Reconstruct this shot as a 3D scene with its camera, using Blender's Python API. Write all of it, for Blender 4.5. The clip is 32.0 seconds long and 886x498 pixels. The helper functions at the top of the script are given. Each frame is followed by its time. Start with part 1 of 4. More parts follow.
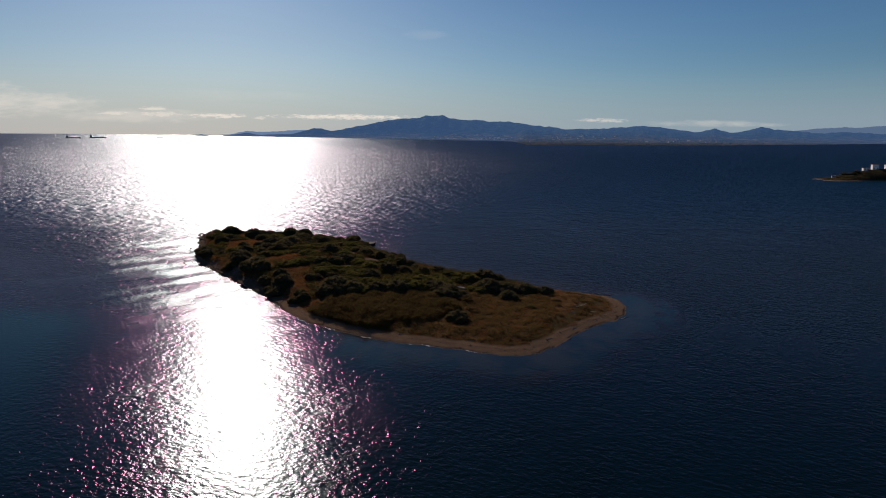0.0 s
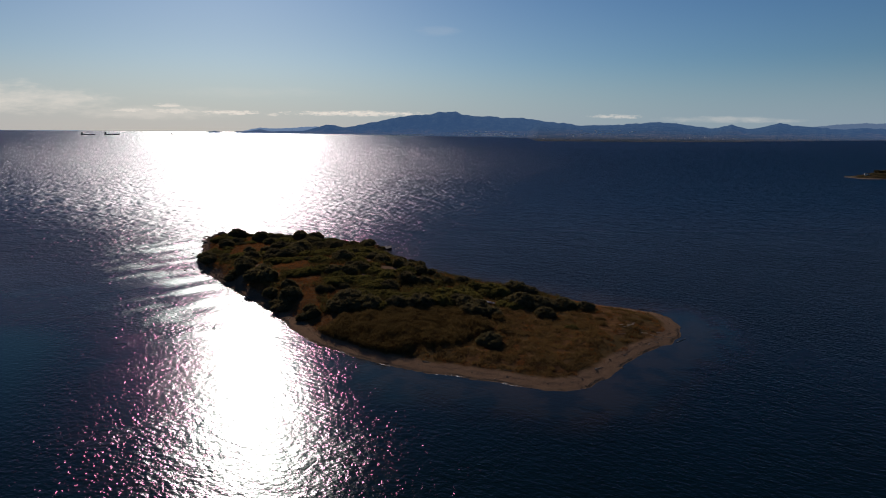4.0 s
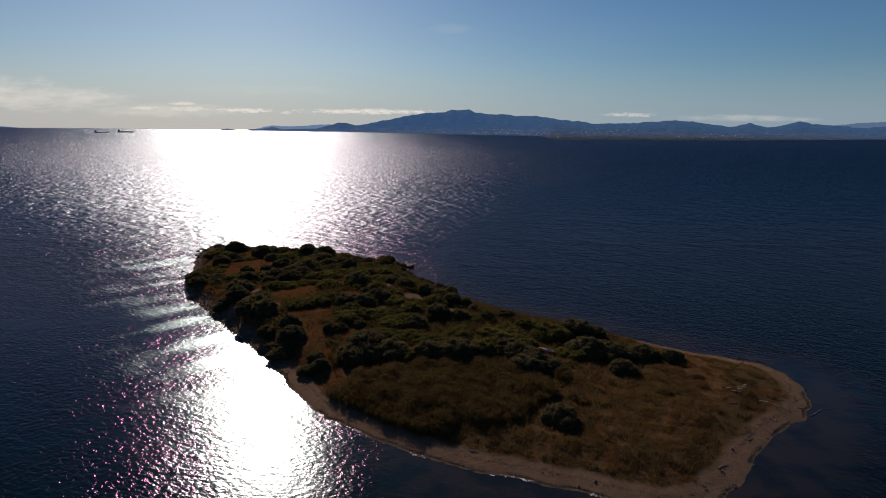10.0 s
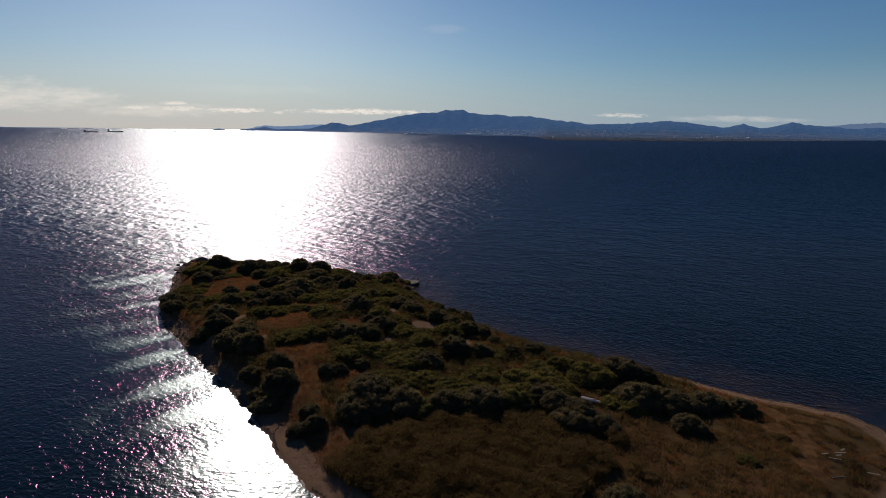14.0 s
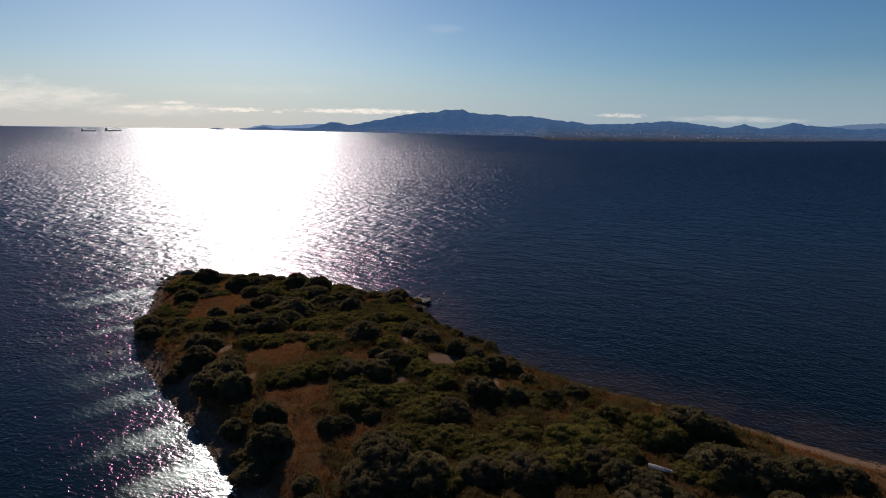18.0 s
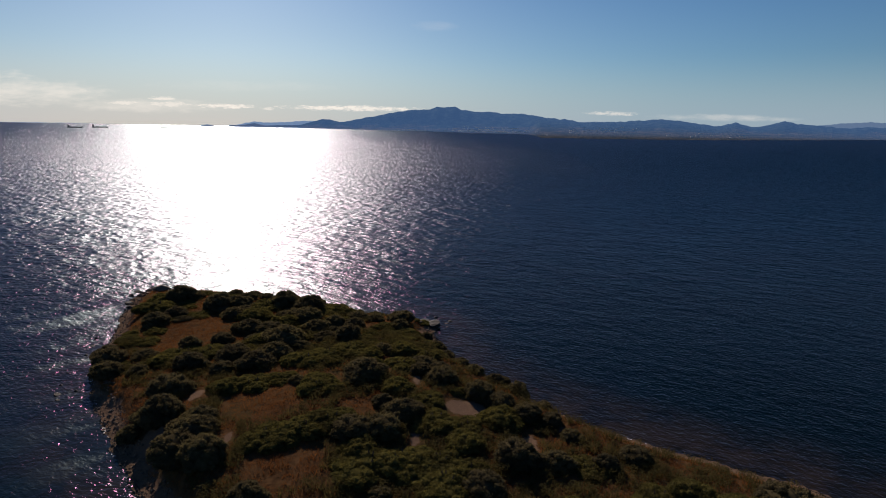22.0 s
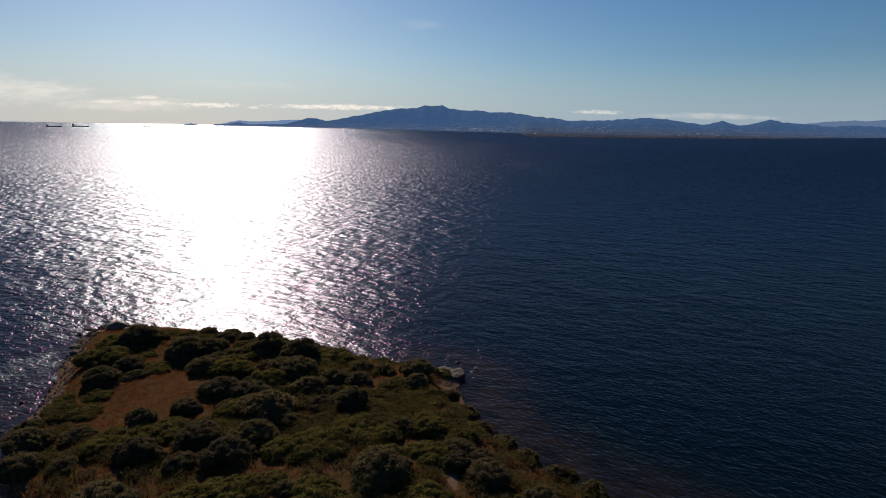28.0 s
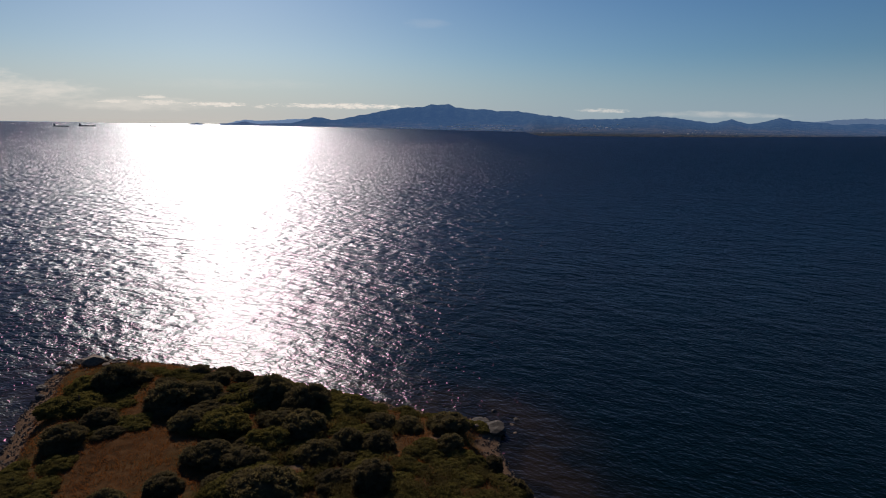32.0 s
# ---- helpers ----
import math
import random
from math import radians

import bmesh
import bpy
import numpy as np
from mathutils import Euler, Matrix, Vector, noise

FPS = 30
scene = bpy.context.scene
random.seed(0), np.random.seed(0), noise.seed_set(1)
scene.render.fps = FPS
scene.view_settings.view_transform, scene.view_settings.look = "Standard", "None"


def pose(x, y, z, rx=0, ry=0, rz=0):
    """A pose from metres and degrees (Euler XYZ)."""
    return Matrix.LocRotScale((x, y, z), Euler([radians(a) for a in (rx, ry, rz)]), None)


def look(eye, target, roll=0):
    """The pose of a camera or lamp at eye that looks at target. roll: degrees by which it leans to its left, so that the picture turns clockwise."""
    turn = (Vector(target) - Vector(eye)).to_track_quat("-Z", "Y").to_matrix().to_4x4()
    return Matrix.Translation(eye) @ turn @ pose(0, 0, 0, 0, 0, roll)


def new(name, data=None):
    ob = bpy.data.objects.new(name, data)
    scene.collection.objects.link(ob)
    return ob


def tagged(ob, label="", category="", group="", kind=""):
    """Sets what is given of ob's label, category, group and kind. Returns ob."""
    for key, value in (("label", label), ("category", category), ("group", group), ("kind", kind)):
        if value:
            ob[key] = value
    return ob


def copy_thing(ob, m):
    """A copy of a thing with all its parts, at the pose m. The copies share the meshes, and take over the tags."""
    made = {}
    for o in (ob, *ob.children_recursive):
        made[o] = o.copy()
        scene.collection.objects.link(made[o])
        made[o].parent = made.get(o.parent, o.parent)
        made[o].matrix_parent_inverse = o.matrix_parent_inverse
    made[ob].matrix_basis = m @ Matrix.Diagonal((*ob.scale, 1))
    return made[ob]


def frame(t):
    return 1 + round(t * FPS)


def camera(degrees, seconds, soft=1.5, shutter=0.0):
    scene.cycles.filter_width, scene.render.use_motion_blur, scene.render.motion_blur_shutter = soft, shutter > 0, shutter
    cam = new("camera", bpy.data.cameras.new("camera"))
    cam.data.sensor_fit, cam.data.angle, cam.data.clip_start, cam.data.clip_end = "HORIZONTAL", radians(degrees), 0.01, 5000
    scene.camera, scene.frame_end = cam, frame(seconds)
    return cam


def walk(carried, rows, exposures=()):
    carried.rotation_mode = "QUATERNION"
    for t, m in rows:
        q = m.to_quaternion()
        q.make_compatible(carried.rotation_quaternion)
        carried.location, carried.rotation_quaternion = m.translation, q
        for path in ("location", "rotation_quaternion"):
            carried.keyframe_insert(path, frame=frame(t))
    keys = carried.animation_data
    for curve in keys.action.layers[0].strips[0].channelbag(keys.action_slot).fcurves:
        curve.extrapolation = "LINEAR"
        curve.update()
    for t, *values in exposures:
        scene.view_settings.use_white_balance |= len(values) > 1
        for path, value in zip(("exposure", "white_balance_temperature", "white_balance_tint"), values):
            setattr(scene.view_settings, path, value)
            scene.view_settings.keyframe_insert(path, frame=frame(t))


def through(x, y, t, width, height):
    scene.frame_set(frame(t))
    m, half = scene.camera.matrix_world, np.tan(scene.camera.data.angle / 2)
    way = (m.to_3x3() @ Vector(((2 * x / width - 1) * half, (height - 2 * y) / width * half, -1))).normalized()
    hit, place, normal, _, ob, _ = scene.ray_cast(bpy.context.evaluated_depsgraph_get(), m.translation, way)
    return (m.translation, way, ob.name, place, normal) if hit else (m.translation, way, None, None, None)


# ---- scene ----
cam = camera(73.66, 32.0, soft=1.0)
# seconds, place, heading to the left of +y, tilt up, lean to the left
ROWS = (
    (0, -0.03, 0.04, 47.45, -2.321, -10.917, 0.502),
    (0.5, -0.32, 2.74, 47.63, -2.049, -11.029, 0.462),
    (1, -0.73, 5.17, 47.80, -1.685, -10.930, 0.470),
    (1.5, -1.21, 7.81, 47.82, -1.368, -11.173, 0.384),
    (2, -1.67, 10.44, 47.70, -1.105, -11.191, 0.359),
    (2.5, -2.06, 12.71, 47.57, -1.006, -11.250, 0.368),
    (3, -2.48, 15.25, 47.42, -0.992, -11.224, 0.485),
    (3.5, -2.90, 17.75, 47.28, -1.070, -11.263, 0.486),
    (5.5, -4.53, 27.72, 46.68, -1.317, -11.206, 0.393),
    (6, -5.03, 31.13, 46.56, -1.149, -11.289, 0.377),
    (6.5, -5.44, 34.23, 46.49, -0.899, -11.379, 0.392),
    (7, -5.87, 37.42, 46.47, -0.672, -11.411, 0.462),
    (7.5, -6.37, 40.69, 46.52, -0.544, -11.392, 0.433),
    (8, -6.93, 43.82, 46.68, -0.323, -11.529, 0.518),
    (8.5, -7.50, 46.86, 46.86, -0.165, -11.457, 0.544),
    (9, -8.07, 49.88, 46.94, -0.012, -11.493, 0.539),
    (9.5, -8.68, 52.83, 46.95, 0.001, -11.482, 0.589),
    (10, -9.31, 55.66, 46.95, -0.021, -11.440, 0.528),
    (10.5, -9.93, 58.42, 46.94, -0.154, -11.491, 0.610),
    (11, -10.52, 61.19, 46.95, -0.220, -11.423, 0.563),
    (11.5, -11.12, 64.02, 46.98, -0.277, -11.412, 0.621),
    (12, -11.77, 66.82, 47.04, -0.475, -11.330, 0.624),
    (12.5, -12.38, 69.60, 47.07, -0.544, -11.565, 0.609),
    (13, -12.99, 72.39, 47.09, -0.618, -11.413, 0.612),
    (13.5, -13.58, 75.13, 47.13, -0.646, -11.409, 0.613),
    (14, -14.13, 77.78, 47.18, -0.700, -11.414, 0.631),
    (14.5, -14.71, 80.29, 47.26, -0.716, -11.471, 0.595),
    (16.5, -16.76, 90.77, 46.97, -0.923, -11.219, 0.708),
    (17, -17.23, 93.33, 47.06, -0.857, -11.287, 0.694),
    (17.5, -17.76, 95.91, 47.08, -0.797, -11.394, 0.716),
    (18, -18.29, 98.58, 46.95, -0.801, -11.433, 0.749),
    (18.5, -18.79, 101.28, 46.71, -0.852, -11.627, 0.706),
    (19, -19.31, 104.02, 46.46, -0.987, -11.650, 0.762),
    (19.5, -19.85, 106.73, 46.39, -1.032, -11.652, 0.769),
    (20, -20.39, 109.32, 46.49, -1.242, -11.627, 0.805),
    (20.5, -20.94, 111.94, 46.62, -1.270, -11.637, 0.814),
    (21, -21.51, 114.66, 46.69, -1.319, -11.667, 0.846),
    (21.5, -22.09, 117.39, 46.75, -1.422, -11.677, 0.833),
    (22, -22.70, 120.01, 46.87, -1.649, -11.660, 0.941),
    (22.5, -23.31, 122.51, 47.02, -1.676, -11.819, 0.945),
    (23, -23.92, 124.94, 47.11, -1.927, -11.791, 1.035),
    (23.5, -24.54, 127.34, 47.08, -2.269, -11.849, 1.089),
    (24, -25.10, 129.67, 46.99, -2.635, -11.775, 1.073),
    (24.5, -25.60, 131.93, 46.90, -2.833, -11.784, 1.082),
    (25, -26.09, 134.28, 46.77, -3.054, -11.796, 1.030),
    (25.5, -26.52, 136.81, 46.60, -3.038, -11.809, 0.997),
    (27.5, -28.57, 146.95, 47.11, -3.001, -11.799, 0.952),
    (28, -29.06, 149.63, 47.00, -2.907, -11.759, 0.871),
    (28.5, -29.54, 152.18, 46.93, -2.869, -11.739, 0.825),
    (29, -30.06, 154.79, 46.88, -2.812, -11.704, 0.768),
    (29.5, -30.58, 157.44, 46.86, -2.705, -11.766, 0.806),
    (30, -31.00, 159.93, 46.96, -2.607, -11.794, 0.767),
    (30.5, -31.40, 162.36, 47.09, -2.500, -11.744, 0.818),
    (31, -31.84, 164.87, 47.16, -2.388, -11.722, 0.737),
    (31.5, -32.30, 167.35, 47.29, -2.327, -11.806, 0.731),
    (32, -32.83, 169.74, 47.53, -2.332, -11.872, 0.767),
)
walk(cam, [(t, pose(x, y, z, 0, 0, yaw) @ pose(0, 0, 0, 90 + tilt) @ pose(0, 0, 0, 0, 0, lean)) for t, x, y, z, yaw, tilt, lean in ROWS],
     exposures=[(t, e, 6260, 10) for t, e in ((0, -0.43), (9, -0.45), (13, -0.38), (15.5, -0.26), (17, -0.18), (28, -0.18), (30, -0.27), (32, -0.36))])

# ---------------------------------------------------------------- light
SUN_AZ, SUN_EL = 18.0, 27.0          # degrees to the left of +y, above the horizon
world = bpy.data.worlds.new("sky")
scene.world = world
world.use_nodes = True
sun_data = bpy.data.lights.new("sun", "SUN")
sun_data.energy, sun_data.angle, sun_data.color = 5.0, radians(0.55), (1.0, 0.83, 0.71)
sun = new("sun", sun_data)
ca, sa = math.cos(radians(SUN_EL)), math.sin(radians(SUN_EL))
SUN_DIR = Vector((-math.sin(radians(SUN_AZ)) * ca, math.cos(radians(SUN_AZ)) * ca, sa))
sun.matrix_world = look((0, 0, 400), Vector((0, 0, 400)) - SUN_DIR)


class Nodes:
    """A small helper to wire node trees."""

    def __init__(self, tree):
        self.tree = tree
        tree.nodes.clear()

    def add(self, kind, inputs=()):
        n = self.tree.nodes.new(kind)
        for key, value in dict(inputs).items():
            if isinstance(value, bpy.types.NodeSocket):
                self.tree.links.new(value, n.inputs[key])
            else:
                n.inputs[key].default_value = value
        return n

    def math(self, op, a, b=0.0, c=0.0, clamp=False):
        n = self.tree.nodes.new("ShaderNodeMath")
        n.operation, n.use_clamp = op, clamp
        for i, value in enumerate((a, b, c)):
            if isinstance(value, bpy.types.NodeSocket):
                self.tree.links.new(value, n.inputs[i])
            else:
                n.inputs[i].default_value = value
        return n.outputs[0]

    def noise(self, scale, detail=3.0, rough=0.55, vector=None, distortion=0.0):
        ins = {"Scale": scale, "Detail": detail, "Roughness": rough, "Distortion": distortion}
        if vector is not None:
            ins["Vector"] = vector
        return self.add("ShaderNodeTexNoise", ins).outputs["Fac"]

    def ramp(self, fac, lo, hi, a=0.0, b=1.0):
        n = self.add("ShaderNodeMapRange", {"Value": fac, "From Min": lo, "From Max": hi, "To Min": a, "To Max": b})
        n.interpolation_type = "SMOOTHSTEP"
        return n.outputs[0]

    def mix(self, fac, a, b):
        n = self.add("ShaderNodeMix")
        n.data_type = "RGBA"
        for i, value in ((0, fac), (6, a), (7, b)):
            if isinstance(value, bpy.types.NodeSocket):
                self.tree.links.new(value, n.inputs[i])
            else:
                n.inputs[i].default_value = value if i == 0 else (*value, 1.0)
        return n.outputs[2]

    def position(self):
        return self.add("ShaderNodeNewGeometry").outputs["Position"]

    def attribute(self, name):
        n = self.add("ShaderNodeAttribute")
        n.attribute_name = name
        return n.outputs["Fac"]

    def link(self, a, b):
        self.tree.links.new(a, b)


def sky_world():
    g = Nodes(world.node_tree)
    sky = g.add("ShaderNodeTexSky")
    sky.sky_type, sky.sun_disc = "NISHITA", False
    sky.sun_elevation, sky.sun_rotation = radians(SUN_EL), radians(-SUN_AZ)
    sky.air_density, sky.dust_density, sky.ozone_density, sky.altitude = 1.0, 0.45, 3.0, 50
    ray = g.add("ShaderNodeTexCoord").outputs["Generated"]
    sep = g.add("ShaderNodeSeparateXYZ", {0: ray})
    depth = g.math("MAXIMUM", sep.outputs[1], 0.05)
    a, e = g.math("DIVIDE", sep.outputs[0], depth), g.math("DIVIDE", sep.outputs[2], depth)
    plane = g.add("ShaderNodeCombineXYZ", {0: g.math("MULTIPLY", a, 18.0), 1: g.math("MULTIPLY", e, 70.0), 2: 0.3}).outputs[0]
    ragged, tufted = g.noise(1.5, 6.0, 0.62, plane), g.noise(5.0, 6.0, 0.68, plane)
    total = None
    # thin clouds low over the sea and over the hills: place, half width, half height, thickness, 1 for a soft bank
    for ca_, ce, wa, we, k, soft in ((-0.80, 0.055, 0.17, 0.030, 0.75, 1), (-0.66, 0.044, 0.16, 0.022, 0.6, 1), (-0.46, 0.026, 0.14, 0.012, 0.45, 1), (-0.56, 0.047, 0.016, 0.004, 0.5, 0),
                                     (-0.494, 0.030, 0.03, 0.0035, 0.75, 0), (-0.43, 0.038, 0.026, 0.0035, 0.8, 0), (-0.42, 0.029, 0.04, 0.005, 0.7, 0), (-0.332, 0.0275, 0.05, 0.0042, 1.0, 0),
                                     (-0.262, 0.025, 0.012, 0.003, 0.6, 0), (-0.122, 0.0275, 0.115, 0.0046, 1.0, 0), (0.306, 0.0262, 0.05, 0.0035, 0.55, 0), (0.50, 0.0225, 0.13, 0.006, 0.4, 1),
                                     (0.01, 0.158, 0.04, 0.008, 0.10, 1), (-0.30, 0.060, 0.16, 0.010, 0.10, 1)):
        da, de = g.math("DIVIDE", g.math("SUBTRACT", a, ca_), wa), g.math("DIVIDE", g.math("SUBTRACT", e, ce), we)
        far = g.math("ADD", g.math("MULTIPLY", da, da), g.math("MULTIPLY", de, de))
        torn = g.math("MULTIPLY", g.math("SUBTRACT", 0.55, ragged if soft else tufted), 2.6 if soft else 4.6)
        one = g.math("MULTIPLY", g.ramp(g.math("ADD", far, torn), -0.6 if soft else 0.0, 1.4, 1.0, 0.0), k)
        total = one if total is None else g.math("MAXIMUM", total, one)
    haze = g.ramp(g.math("ABSOLUTE", sep.outputs[2]), 0.0, 0.12, 0.74, 0.0)
    tint = g.add("ShaderNodeVectorMath", {0: sky.outputs[0], 1: g.mix(g.ramp(sep.outputs[2], 0.08, 0.48), g.mix(g.ramp(a, -0.35, 0.65), (0.845, 0.96, 1.07), (0.68, 0.92, 1.10)), (0.33, 0.62, 1.0))})
    tint.operation = "MULTIPLY"
    col = g.mix(haze, tint.outputs[0], g.mix(g.ramp(a, -0.7, 0.5), (9.9, 9.8, 10.2), (6.5, 8.1, 9.8)))
    col = g.mix(g.math("MULTIPLY", total, 0.95), col, (18.8, 16.8, 14.6))
    back = g.add("ShaderNodeBackground", {"Color": col, "Strength": 0.060})
    g.link(back.outputs[0], g.add("ShaderNodeOutputWorld").inputs[0])


sky_world()

# ---------------------------------------------------------------- materials


def material(name, build):
    m = bpy.data.materials.new(name)
    m.use_nodes = True
    g = Nodes(m.node_tree)
    shader = build(g)
    g.link(shader, g.add("ShaderNodeOutputMaterial").inputs[0])
    return m


def principled(g, colour, rough=0.8, bump=None, **more):
    ins = {"Roughness": rough}
    if isinstance(colour, bpy.types.NodeSocket):
        ins["Base Color"] = colour
    else:
        ins["Base Color"] = (*colour, 1.0)
    ins.update(more)
    if bump is not None:
        ins["Normal"] = bump
    return g.add("ShaderNodeBsdfPrincipled", ins).outputs[0]


def bumped(g, height, strength, distance, normal=None):
    ins = {"Height": height, "Strength": strength, "Distance": distance}
    if normal is not None:
        ins["Normal"] = normal
    return g.add("ShaderNodeBump", ins).outputs[0]


def simple(name, colour, rough=0.7, vary=0.25, scale=3.0, metal=0.0):
    def build(g):
        n = g.noise(scale, 5.0, 0.6, g.position())
        dark, light = [c * (1 - vary) for c in colour], [min(1.0, c * (1 + vary)) for c in colour]
        return principled(g, g.mix(g.ramp(n, 0.3, 0.7), dark, light), rough, bumped(g, n, 0.3, 0.02), **{"Metallic": metal, "Specular IOR Level": 0.2})
    return material(name, build)


def leafy(name, dark, light, through, gain):
    """Leaves: a dull face, and light that comes through from behind."""
    def build(g):
        pos = g.position()
        rnd = g.add("ShaderNodeObjectInfo").outputs["Random"]
        isle = g.add("ShaderNodeNewGeometry").outputs["Random Per Island"]
        n = g.math("ADD", g.math("MULTIPLY", g.noise(0.9, 4.0, 0.6, pos), 0.5), g.ramp(g.noise(0.16, 3.0, 0.6, pos), 0.35, 0.65, -0.35, 0.75))
        fac = g.math("ADD", g.math("MULTIPLY", rnd, 0.45), g.math("ADD", g.math("MULTIPLY", n, 0.3), g.math("MULTIPLY", isle, 0.22)), clamp=True)
        col = g.mix(fac, dark, light)
        face = g.add("ShaderNodeBsdfDiffuse", {"Color": col}).outputs[0]
        back = g.add("ShaderNodeBsdfTranslucent", {"Color": g.mix(fac, [c * gain for c in dark], through)})
        return g.add("ShaderNodeMixShader", {0: 0.36, 1: face, 2: back.outputs[0]}).outputs[0]
    return material(name, build)


def ground_build(g):
    pos = g.position()
    shore, bare = g.attribute("shore"), g.attribute("bare")
    broad, fine, grit = g.noise(0.09, 5.0, 0.6, pos), g.noise(0.8, 6.0, 0.65, pos), g.noise(9.0, 4.0, 0.6, pos)
    soil = g.mix(g.ramp(fine, 0.35, 0.65), (0.062, 0.034, 0.016), (0.112, 0.062, 0.028))
    soil = g.mix(g.math("MULTIPLY", g.ramp(broad, 0.45, 0.62), 0.7), soil, (0.062, 0.048, 0.021))
    sand = g.mix(g.ramp(grit, 0.3, 0.7), (0.105, 0.066, 0.040), (0.190, 0.124, 0.079))
    sand = g.mix(g.math("MULTIPLY", g.ramp(fine, 0.5, 0.7), 0.5), sand, (0.085, 0.058, 0.04))
    wet = g.mix(0.5, sand, (0.09, 0.065, 0.045))
    tide = g.math("SINE", g.math("ADD", g.math("MULTIPLY", shore, 4.6), g.math("MULTIPLY", broad, 40.0)))
    sand = g.mix(g.math("MULTIPLY", g.ramp(tide, 0.35, 0.95), g.ramp(fine, 0.42, 0.66, 0.0, 0.12)), sand, (0.06, 0.042, 0.03))
    edge = g.math("ADD", shore, g.math("MULTIPLY", g.math("SUBTRACT", fine, 0.5), 3.5))
    sand = g.mix(g.ramp(shore, 0.3, 1.6), wet, sand)
    path = g.mix(g.ramp(grit, 0.3, 0.7), (0.11, 0.070, 0.045), (0.175, 0.115, 0.076))
    col = g.mix(g.ramp(edge, 4.2, 6.2), sand, soil)
    col = g.mix(g.ramp(g.math("ADD", bare, g.math("MULTIPLY", g.math("SUBTRACT", fine, 0.5), 1.8)), 0.42, 0.66), col, path)
    relief = g.math("ADD", fine, g.math("MULTIPLY", grit, 0.35))
    return principled(g, col, 0.92, bumped(g, relief, 0.7, 0.25), **{"Specular IOR Level": 0.0})


def water_build(g):
    pos = g.position()
    depth, calm = g.attribute("depth"), g.attribute("calm")
    patch = g.noise(0.035, 4.0, 0.6, pos)
    bed = g.mix(g.ramp(g.noise(0.12, 4.0, 0.6, pos), 0.42, 0.6), (0.021, 0.016, 0.009), (0.009, 0.009, 0.006))
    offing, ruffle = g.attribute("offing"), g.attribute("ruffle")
    # body colour turns lighter and bluer offshore, in place of low-angle sky reflection
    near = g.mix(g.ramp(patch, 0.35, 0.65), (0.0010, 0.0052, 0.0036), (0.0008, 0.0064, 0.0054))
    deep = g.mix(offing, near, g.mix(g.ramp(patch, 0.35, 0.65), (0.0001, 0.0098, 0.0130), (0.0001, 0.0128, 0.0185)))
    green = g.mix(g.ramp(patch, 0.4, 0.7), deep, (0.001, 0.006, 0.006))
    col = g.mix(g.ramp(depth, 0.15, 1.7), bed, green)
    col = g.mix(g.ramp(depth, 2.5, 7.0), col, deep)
    # ripples run across the wind; smaller ones ride on them
    crest = g.add("ShaderNodeMapping", {"Vector": pos, "Rotation": (0, 0, radians(152)), "Scale": (1.4, 1.0, 1.0)})
    crest.vector_type = "TEXTURE"
    turn = crest.outputs[0]
    swell = g.noise(0.40, 2.0, 0.5, turn, 0.2)
    chop = g.noise(1.2, 2.0, 0.55, turn, 0.25)
    gust = g.ramp(g.noise(0.02, 3.0, 0.6, pos), 0.3, 0.7, 0.93, 1.07)
    live = g.math("MULTIPLY", g.math("SUBTRACT", 1.0, g.math("MULTIPLY", calm, 0.82)), gust)
    open_water = g.math("MULTIPLY", live, live)
    roll = g.noise(0.10, 2.0, 0.55, turn, 0.2)
    rolled = bumped(g, roll, g.math("MULTIPLY", offing, 0.75), 2.4)
    n = bumped(g, swell, g.math("MULTIPLY", open_water, g.math("ADD", 0.34, g.math("MULTIPLY", offing, 0.48))), 0.66, rolled)
    n = bumped(g, chop, g.math("MULTIPLY", live, g.math("ADD", 0.55, g.math("MULTIPLY", offing, 0.35))), 0.19, n)
    fine = bumped(g, chop, g.math("MULTIPLY", live, g.math("SUBTRACT", 0.95, g.math("MULTIPLY", offing, 0.6))), 0.24, n)
    fine = bumped(g, swell, g.math("MULTIPLY", offing, 0.6), 0.5, fine)
    rough = g.math("ADD", g.math("ADD", 0.15, g.math("MULTIPLY", live, 0.16)), g.math("ADD", g.math("MULTIPLY", offing, 0.125), g.math("MULTIPLY", ruffle, 0.11)))
    # teal of the reflected sky and pink of the sun's sparkle, put into gloss colours
    broad = g.add("ShaderNodeBsdfGlossy", {"Color": (0.74, 0.93, 0.95, 1.0), "Roughness": rough, "Normal": n})
    pink_glint = g.add("ShaderNodeBsdfGlossy", {"Color": (1.0, 0.36, 0.76, 1.0), "Roughness": g.math("ADD", 0.20, g.math("MULTIPLY", offing, 0.16)), "Normal": fine})
    broad.distribution, pink_glint.distribution = "BECKMANN", "BECKMANN"
    gloss = g.add("ShaderNodeMixShader", {0: g.math("MULTIPLY", g.math("SUBTRACT", 0.38, g.math("MULTIPLY", offing, 0.04)), g.ramp(live, 0.25, 0.75)), 1: broad.outputs[0], 2: pink_glint.outputs[0]}).outputs[0]
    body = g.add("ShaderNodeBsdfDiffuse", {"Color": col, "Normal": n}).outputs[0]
    mirror = g.add("ShaderNodeFresnel", {"IOR": 1.333, "Normal": fine}).outputs[0]
    still = g.math("SUBTRACT", 1.0, live, clamp=True)
    share = g.math("MULTIPLY", g.math("POWER", mirror, 0.82), g.math("ADD", 0.31, g.math("MULTIPLY", still, 0.26)))
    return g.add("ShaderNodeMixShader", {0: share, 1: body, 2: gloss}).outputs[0]


